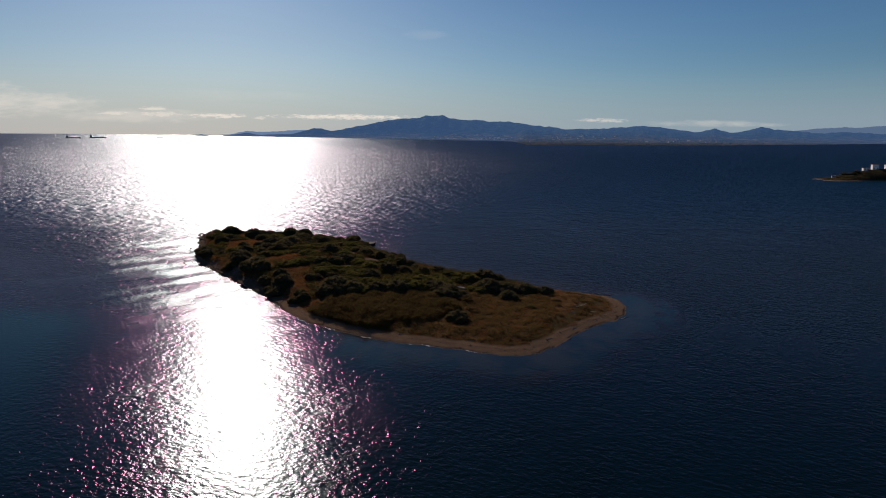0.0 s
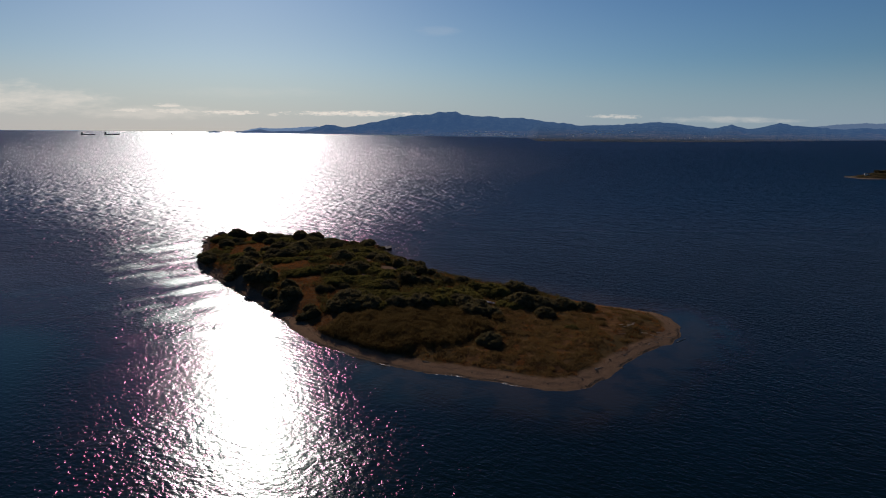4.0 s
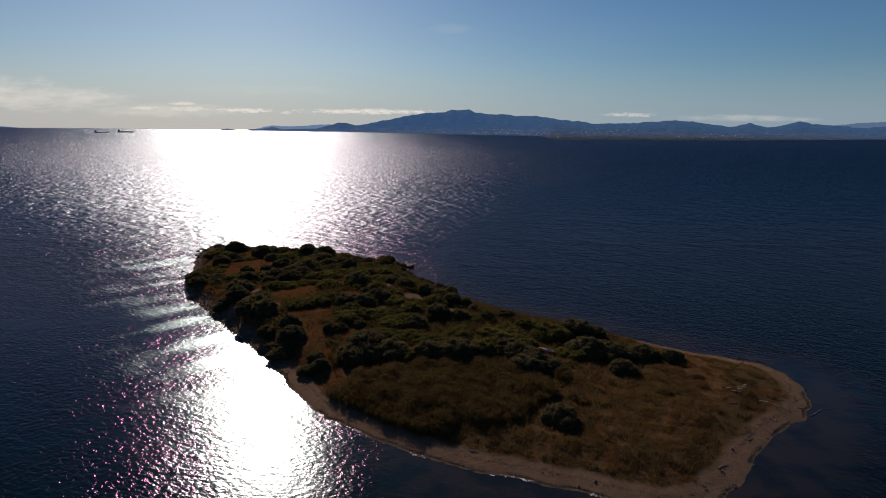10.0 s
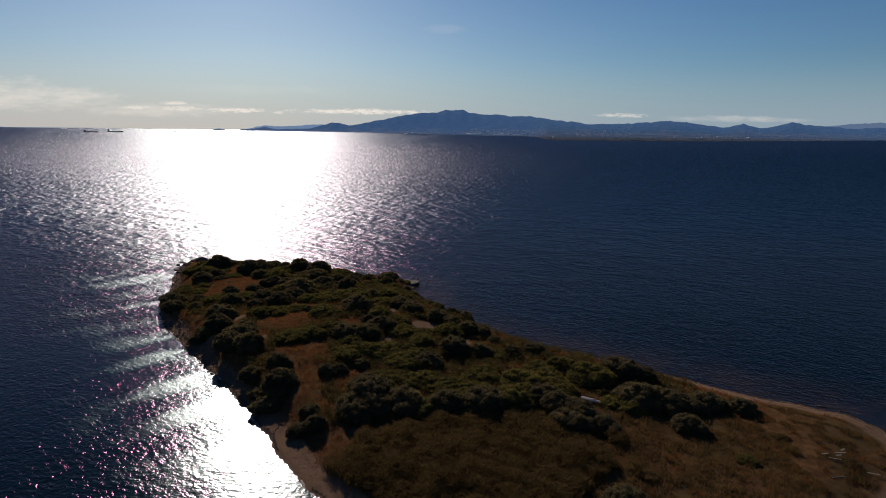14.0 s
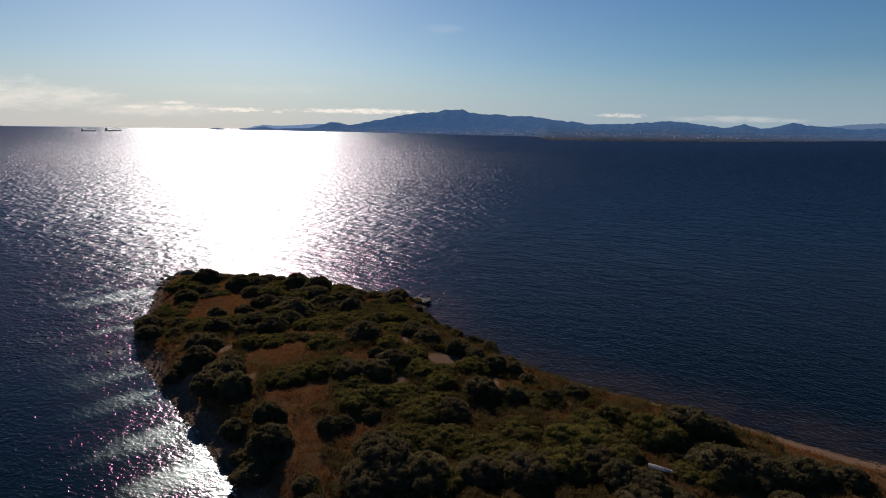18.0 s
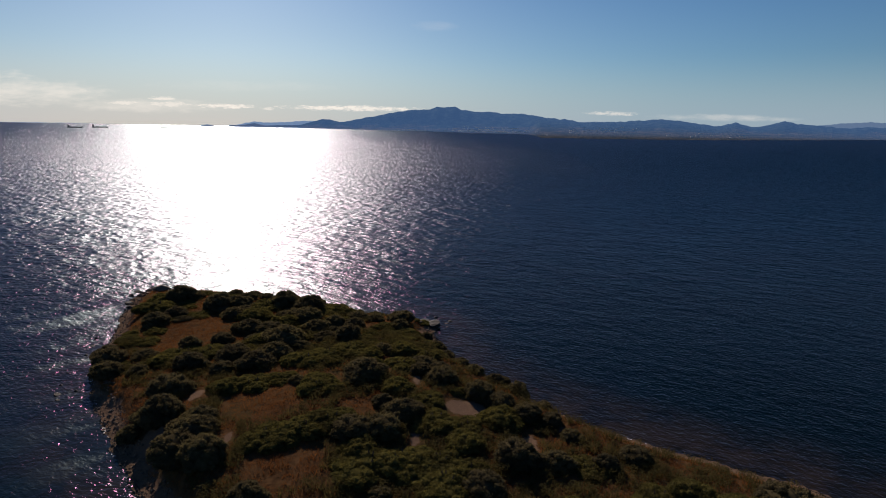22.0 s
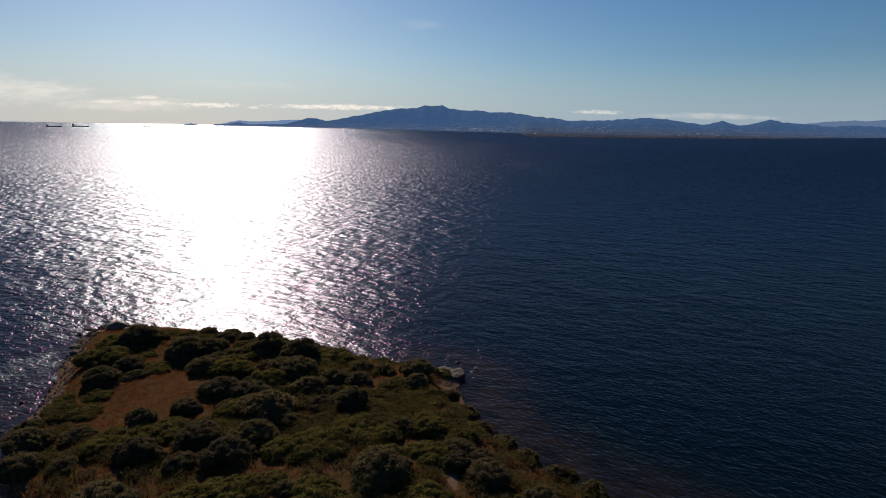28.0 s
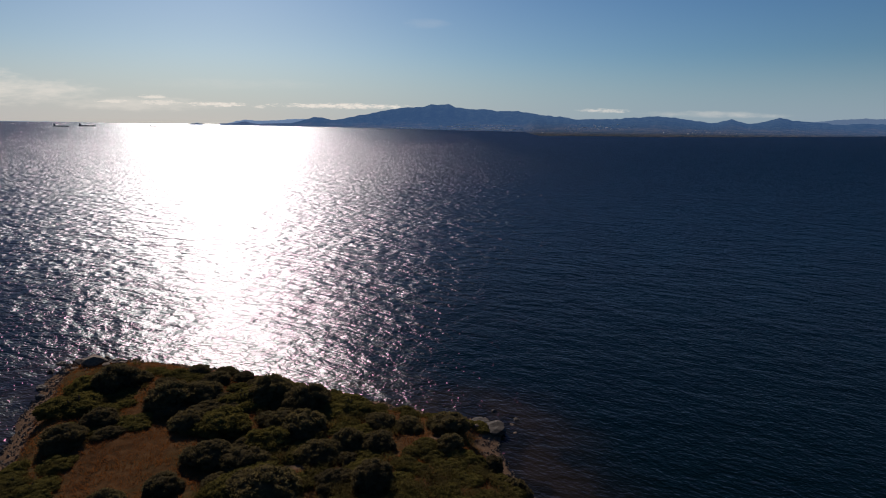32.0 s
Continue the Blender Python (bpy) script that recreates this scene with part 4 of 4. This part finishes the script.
def log_mesh(seed, length, thick):
    r = np.random.default_rng(seed)
    vs, fs, rings, k = [], [], 7, 7
    for i in range(rings):
        t = i / (rings - 1)
        rad = thick * (1 - 0.55 * t) * r.uniform(0.85, 1.1)
        bend = 0.04 * length * math.sin(t * 2.6 + seed)
        for j in range(k):
            a = 6.283 * j / k
            vs.append((length * (t - 0.5), bend + rad * math.cos(a), rad * 1.1 + rad * math.sin(a)))
    for i in range(rings - 1):
        for j in range(k):
            fs.append((i * k + j, i * k + (j + 1) % k, (i + 1) * k + (j + 1) % k, (i + 1) * k + j))
    vs += [(-length / 2, 0, thick), (length / 2, 0.04 * length * math.sin(2.6 + seed), thick * 0.5)]
    tri = [(j, (j + 1) % k, len(vs) - 2, len(vs) - 2) for j in range(k)] + [((rings - 1) * k + j, (rings - 1) * k + (j + 1) % k, len(vs) - 1, len(vs) - 1) for j in range(k)]
    bm = bmesh.new()
    bv = [bm.verts.new(v) for v in vs]
    for f in fs + [t[:3] for t in tri]:
        bm.faces.new([bv[q] for q in f])
    me = bpy.data.meshes.new("driftwood")
    bm.to_mesh(me)
    bm.free()
    me.materials.append(WOOD)
    return me


def plank_mesh(length, wide, thick):
    bm = bmesh.new()
    bmesh.ops.create_cube(bm, size=1.0, matrix=Matrix.Diagonal((length, wide, thick, 1)))
    bmesh.ops.bevel(bm, geom=bm.edges[:], offset=0.012, segments=1, affect="EDGES")
    me = bpy.data.meshes.new("plank")
    bm.to_mesh(me)
    bm.free()
    me.materials.append(WOOD)
    return me


def build_driftwood():
    logs = [log_mesh(k, length, thick) for k, (length, thick) in enumerate(((2.2, 0.09), (3.0, 0.08), (1.4, 0.07), (3.8, 0.10)))]
    spots = ((55.0, 173.6, 3, -14), (57.6, 171.6, 1, -22), (41.1, 150.1, 0, 10), (48.8, 149.9, 1, -48), (48.1, 147.3, 2, -40), (52.5, 150.5, 0, -20), (46.0, 146.0, 2, 60), (50.5, 152.5, 2, 15),
             (38.5, 139.5, 2, 40), (30.5, 131.5, 0, 30), (12, 130, 2, -10), (-4, 134.5, 0, -24), (54.6, 149.3, 3, 38), (57.5, 163, 2, 80), (44.2, 158.5, 2, 5), (-48, 178.6, 0, 50), (-52.5, 185, 2, 60), (-39, 164.6, 0, 62))
    for x, y, k, turn in spots:
        ob = new("driftwood_log", logs[k])
        ob.matrix_basis = pose(x, y, max(float(height(x, y)), 0.0) - 0.02, rng.uniform(-3, 3), rng.uniform(-2, 2), turn)
        tagged(ob, "sun-bleached grey driftwood log lying on sand", "driftwood", "driftwood on the spit")
    planks = [plank_mesh(1.5, 0.18, 0.05), plank_mesh(1.0, 0.22, 0.05)]
    for x, y, k, turn in ((44.9, 155.6, 0, -8), (44.2, 154.9, 1, 14), (43.1, 154.0, 0, -20), (45.8, 156.4, 1, 30), (42.4, 155.2, 1, 4), (46.7, 151.2, 0, -30)):
        ob = new("plank", planks[k])
        ob.matrix_basis = pose(x, y, float(height(x, y)) + 0.24, rng.uniform(-6, 6), rng.uniform(-5, 5), turn)
        tagged(ob, "pale weathered plank washed up in the scrub", "plank", "planks washed ashore")


build_driftwood()


def build_boat():
    """An old white dinghy, keel up, half sunk in the scrub."""
    top = new("dinghy")
    bm = bmesh.new()
    rows = []
    for i in range(13):
        t = i / 12
        half = 0.95 * (math.sin(math.pi * min(1.0, 0.12 + 0.88 * t) ** 0.8)) ** 0.6 if t < 1 else 0.02
        half = max(half, 0.03 if t > 0.9 else 0.55 if t < 0.05 else 0.03)
        deep = 0.72 * (1 - 0.35 * t * t)
        row = []
        for j in range(9):
            a = math.pi * j / 8
            row.append(bm.verts.new((5.0 * (t - 0.5), -half * math.cos(a), deep * math.sin(a) ** 0.7 if 0 < j < 8 else 0.0)))
        rows.append(row)
    for a, b in zip(rows, rows[1:]):
        for j in range(8):
            bm.faces.new((a[j], b[j], b[j + 1], a[j + 1]))
    bm.faces.new(rows[0])
    bmesh.ops.solidify(bm, geom=bm.faces[:], thickness=0.04)
    me = bpy.data.meshes.new("hull")
    bm.to_mesh(me)
    bm.free()
    me.materials.append(SHELL)
    part("hull", me, top)
    keel = plank_mesh(4.4, 0.07, 0.14)
    keel.materials.clear()
    keel.materials.append(SHELL)
    ob = part("keel", keel, top)
    ob.location = (-0.1, 0, 0.70)
    top.matrix_basis = pose(12.0, 169.4, float(height(12.0, 169.4)) + 0.35, 6, 3, -24) @ Matrix.Diagonal((0.66, 0.46, 0.42, 1))
    tagged(top, "old white dinghy lying keel up in the scrub", "boat")


build_boat()


# ---------------------------------------------------------------- the neighbouring headland with its houses
def headland_build(g):
    pos = g.position()
    z = g.add("ShaderNodeSeparateXYZ", {0: pos}).outputs[2]
    n = g.noise(0.05, 5.0, 0.65, pos)
    rock = g.mix(g.ramp(g.noise(0.4, 5.0, 0.6, pos), 0.35, 0.65), (0.08, 0.062, 0.048), (0.22, 0.175, 0.135))
    green = g.mix(g.ramp(g.noise(0.15, 5.0, 0.65, pos), 0.4, 0.6), (0.024, 0.022, 0.012), (0.055, 0.040, 0.020))
    col = g.mix(g.ramp(g.math("ADD", z, g.math("MULTIPLY", n, 3.0)), 1.6, 2.8), rock, green)
    return principled(g, col, 0.92, bumped(g, g.noise(0.3, 6.0, 0.65, pos), 0.9, 1.5), **{"Specular IOR Level": 0.0})


HEAD = material("headland_soil", headland_build)
WHITE_WALL = simple("white_plaster", (0.80, 0.78, 0.74), 0.8, 0.06, 1.0)
ROOF_TILE = simple("roof_tile", (0.30, 0.16, 0.10), 0.8, 0.25, 2.0)
TOWN = simple("town_walls", (0.80, 0.74, 0.68), 0.9, 0.25, 0.02)
DARK_GLASS = simple("dark_pane", (0.03, 0.035, 0.04), 0.15, 0.1, 1.0)


def headland_height(x, y):
    u, v = x - 462, y - (668 + 0.28 * (x - 462))
    wide = 22 + 70 * step(u, 0, 330)
    body = np.clip(1 - (v / wide) ** 2, -0.3, 1)
    return np.where(u > -12, 11.5 * step(u, -12, 88) * body - 0.6 * (1 - step(u, -6, 10)), -2) + 0.5 * ripple_field(x, y, 30, 44) * step(u, 10, 60)


def build_headland():
    gx, gy = np.arange(436, 1000, 4.0), np.arange(600, 940, 4.0)
    x, y = (a.ravel() for a in np.meshgrid(gx, gy, indexing="ij"))
    z = headland_height(x, y)
    f = grid_faces(len(gx), len(gy))
    f = f[(z[f] > -3.0).all(1)]
    me = mesh_np("headland", np.stack([x, y, np.maximum(z, -2.5)], 1), f, HEAD, True)
    tagged(new("headland", me), "low rocky headland with brown scrub beyond the water", "headland", kind="structure")
    wood = rng.uniform((480, 650), (700, 790), (320, 2))
    n = 0
    for px, py in wood:
        h = float(headland_height(np.array(px), np.array(py)))
        if h < 3.5 or n > 25 or min(abs(px - q) for q in (546, 567, 531)) < 9:
            continue
        twin = copy_thing(KINDS_DARK[n % 3], pose(0, 0, 0))
        r = rng.uniform(2.5, 5)
        twin.matrix_basis = pose(float(px), float(py), h - 0.3, 0, 0, rng.uniform(0, 360)) @ Matrix.Diagonal((r, r, r * 0.8, 1))
        tagged(twin, "dark evergreen shrub on the far headland", "shrub", "shrubs of the headland")
        n += 1


build_headland()


def box_mesh(name, sx, sy, sz, mat, bevel=0.03):
    bm = bmesh.new()
    bmesh.ops.create_cube(bm, size=1.0, matrix=Matrix.Translation((0, 0, sz / 2)) @ Matrix.Diagonal((sx, sy, sz, 1)))
    if bevel:
        bmesh.ops.bevel(bm, geom=bm.edges[:], offset=bevel, segments=1, affect="EDGES")
    me = bpy.data.meshes.new(name)
    bm.to_mesh(me)
    bm.free()
    me.materials.append(mat)
    return me


def house(x, y, wide, deep, tall, turn, label):
    top = new("house")
    part("wall", box_mesh("wall", wide, deep, tall, WHITE_WALL), top)
    roof = part("roof", box_mesh("roof", wide + 0.5, deep + 0.5, 0.35, ROOF_TILE), top)
    roof.location = (0, 0, tall)
    pane = box_mesh("window", 1.1, 0.12, 1.3, DARK_GLASS, 0.02)
    for k in range(max(2, int(wide // 3))):
        for level in range(max(1, int(tall // 3))):
            w = part("window", pane, top)
            w.location = (-wide / 2 + (k + 0.5) * wide / max(2, int(wide // 3)), -deep / 2 - 0.02, 1.0 + level * 3.0)
    door = part("door", box_mesh("door", 1.0, 0.12, 2.1, WOOD, 0.02), top)
    door.location = (wide / 2 - 1.2, -deep / 2 - 0.03, 0.02)
    top.matrix_basis = pose(x, y, float(headland_height(np.array(x), np.array(y))) - 0.4, 0, 0, turn)
    tagged(top, label, "house", "houses on the headland")


house(546, 695, 6.5, 6, 5.8, -20, "white two-storey house on the scrubby headland")
house(567, 701, 6.0, 6, 5.8, -24, "white two-storey house beside the other on the headland")
house(531, 690, 6.0, 5, 3.0, -15, "low white house at the edge of the scrub")
house(482, 674, 4.0, 3.0, 2.4, -30, "small pale hut on the rocks of the point")


# ---------------------------------------------------------------- ships and islets on the horizon
HULL = simple("ship_hull", (0.07, 0.06, 0.065), 0.6, 0.25, 0.05)
CABIN = simple("ship_cabin", (0.16, 0.15, 0.15), 0.6, 0.15, 0.1)


def ship(x, y, length, turn, label):
    top = new("cargo_ship")
    bm = bmesh.new()
    half, high = length * 0.075, length * 0.05
    outline = [(-0.5, 0.8), (-0.46, 1.0), (0.32, 1.0), (0.42, 0.72), (0.5, 0.0)]
    pts = [(a * length, b * half) for a, b in outline] + [(a * length, -b * half) for a, b in outline[-2::-1]]
    low, up = [bm.verts.new((px * 0.97, py * 0.85, -2)) for px, py in pts], [bm.verts.new((px, py, high * (1.35 if px > 0.4 * length else 1.0))) for px, py in pts]
    n = len(pts)
    for i in range(n):
        bm.faces.new((low[i], low[(i + 1) % n], up[(i + 1) % n], up[i]))
    bm.faces.new(up)
    me = bpy.data.meshes.new("hull")
    bm.to_mesh(me)
    bm.free()
    me.materials.append(HULL)
    part("hull", me, top)
    for name, px, sx, sy, sz, base in (("bridge", -0.40, 0.10, 1.5, 0.115, 1.0), ("funnel", -0.45, 0.03, 0.5, 0.06, 3.2), ("hatch", 0.0, 0.52, 1.4, 0.018, 1.0), ("mast", 0.40, 0.008, 0.12, 0.10, 1.2), ("wheelhouse", -0.385, 0.06, 1.7, 0.03, 3.25)):
        ob = part(name, box_mesh(name, sx * length, sy * half, sz * length, CABIN, 0.0), top)
        ob.location = (px * length, 0, base * high)
    top.matrix_basis = pose(x, y, float(sea_level(y)), 0, 0, turn)
    tagged(top, label, "ship", "ships at anchor")


ship(EYE[0] - 0.571 * 3450, EYE[1] + 3450, 74, 28, "dark cargo ship at anchor far out at sea")
ship(EYE[0] - 0.531 * 3560, EYE[1] + 3560, 84, 22, "larger dark cargo ship riding at anchor far out")
ship(EYE[0] - 0.428 * 3800, EYE[1] + 3800, 40, 10, "small low coaster near the horizon in the glare")


def islet(a, far, wide, tall, label, deep=60):
    gu, gv = np.linspace(-1, 1, 40), np.linspace(-1, 1, 10)
    u, v = (q.ravel() for q in np.meshgrid(gu, gv, indexing="ij"))
    h = np.clip(1 - u**2, 0, 1) ** 0.8 * np.clip(1 - v**2, 0, 1) * (0.8 + 0.25 * ripple_field(u * 10, v * 3, 5, int(abs(a) * 1000)))
    x, y = EYE[0] + a * far + u * wide / 2, EYE[1] + far + v * deep
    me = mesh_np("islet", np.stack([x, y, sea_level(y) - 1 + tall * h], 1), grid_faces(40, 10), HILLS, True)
    tagged(new("islet", me), label, "islet", kind="structure")


islet(-0.36, 4480, 122, 15, "small dark islet near the horizon")
islet(-0.745, 4600, 330, 17, "low dark land far out on the horizon")
islet(-0.62, 4760, 900, 4, "faint flat land along the horizon", 40)


def build_town():
    """Pale houses strewn over the foot of the mountain, too far off to count."""
    vs, fs = [], []
    n = 0
    cube = np.array([(x, y, z) for x in (-0.5, 0.5) for y in (-0.5, 0.5) for z in (0, 1)], float)
    quads = np.array([(0, 1, 3, 2), (4, 6, 7, 5), (0, 4, 5, 1), (2, 3, 7, 6), (1, 5, 7, 3)])
    for lo, hi, near, deep, count in ((0.03, 0.17, 0.25, 0.5, 150), (0.20, 0.33, 0.45, 0.62, 34), (-0.05, 0.03, 0.1, 0.35, 20), (0.42, 0.55, 0.3, 0.5, 9)):
        for _ in range(count):
            i = int(np.clip((rng.normal((lo + hi) / 2, (hi - lo) / 4) + 0.325) / 1.315 * 419, 0, 419))
            k = int(np.argmin(np.abs(COAST_S - rng.uniform(near, deep))))
            base = COAST[i, k]
            vs.append(cube * rng.uniform((9, 8, 2.4), (22, 12, 4.2)) + base + (rng.uniform(-9, 9), rng.uniform(-4, 4), -0.5))
            fs.append(quads + n)
            n += 8
    me = mesh_np("far_town", np.concatenate(vs), np.concatenate(fs), TOWN)
    tagged(new("far_town", me), "pale houses of a distant town below the mountain", "town", kind="stuff")


build_town()
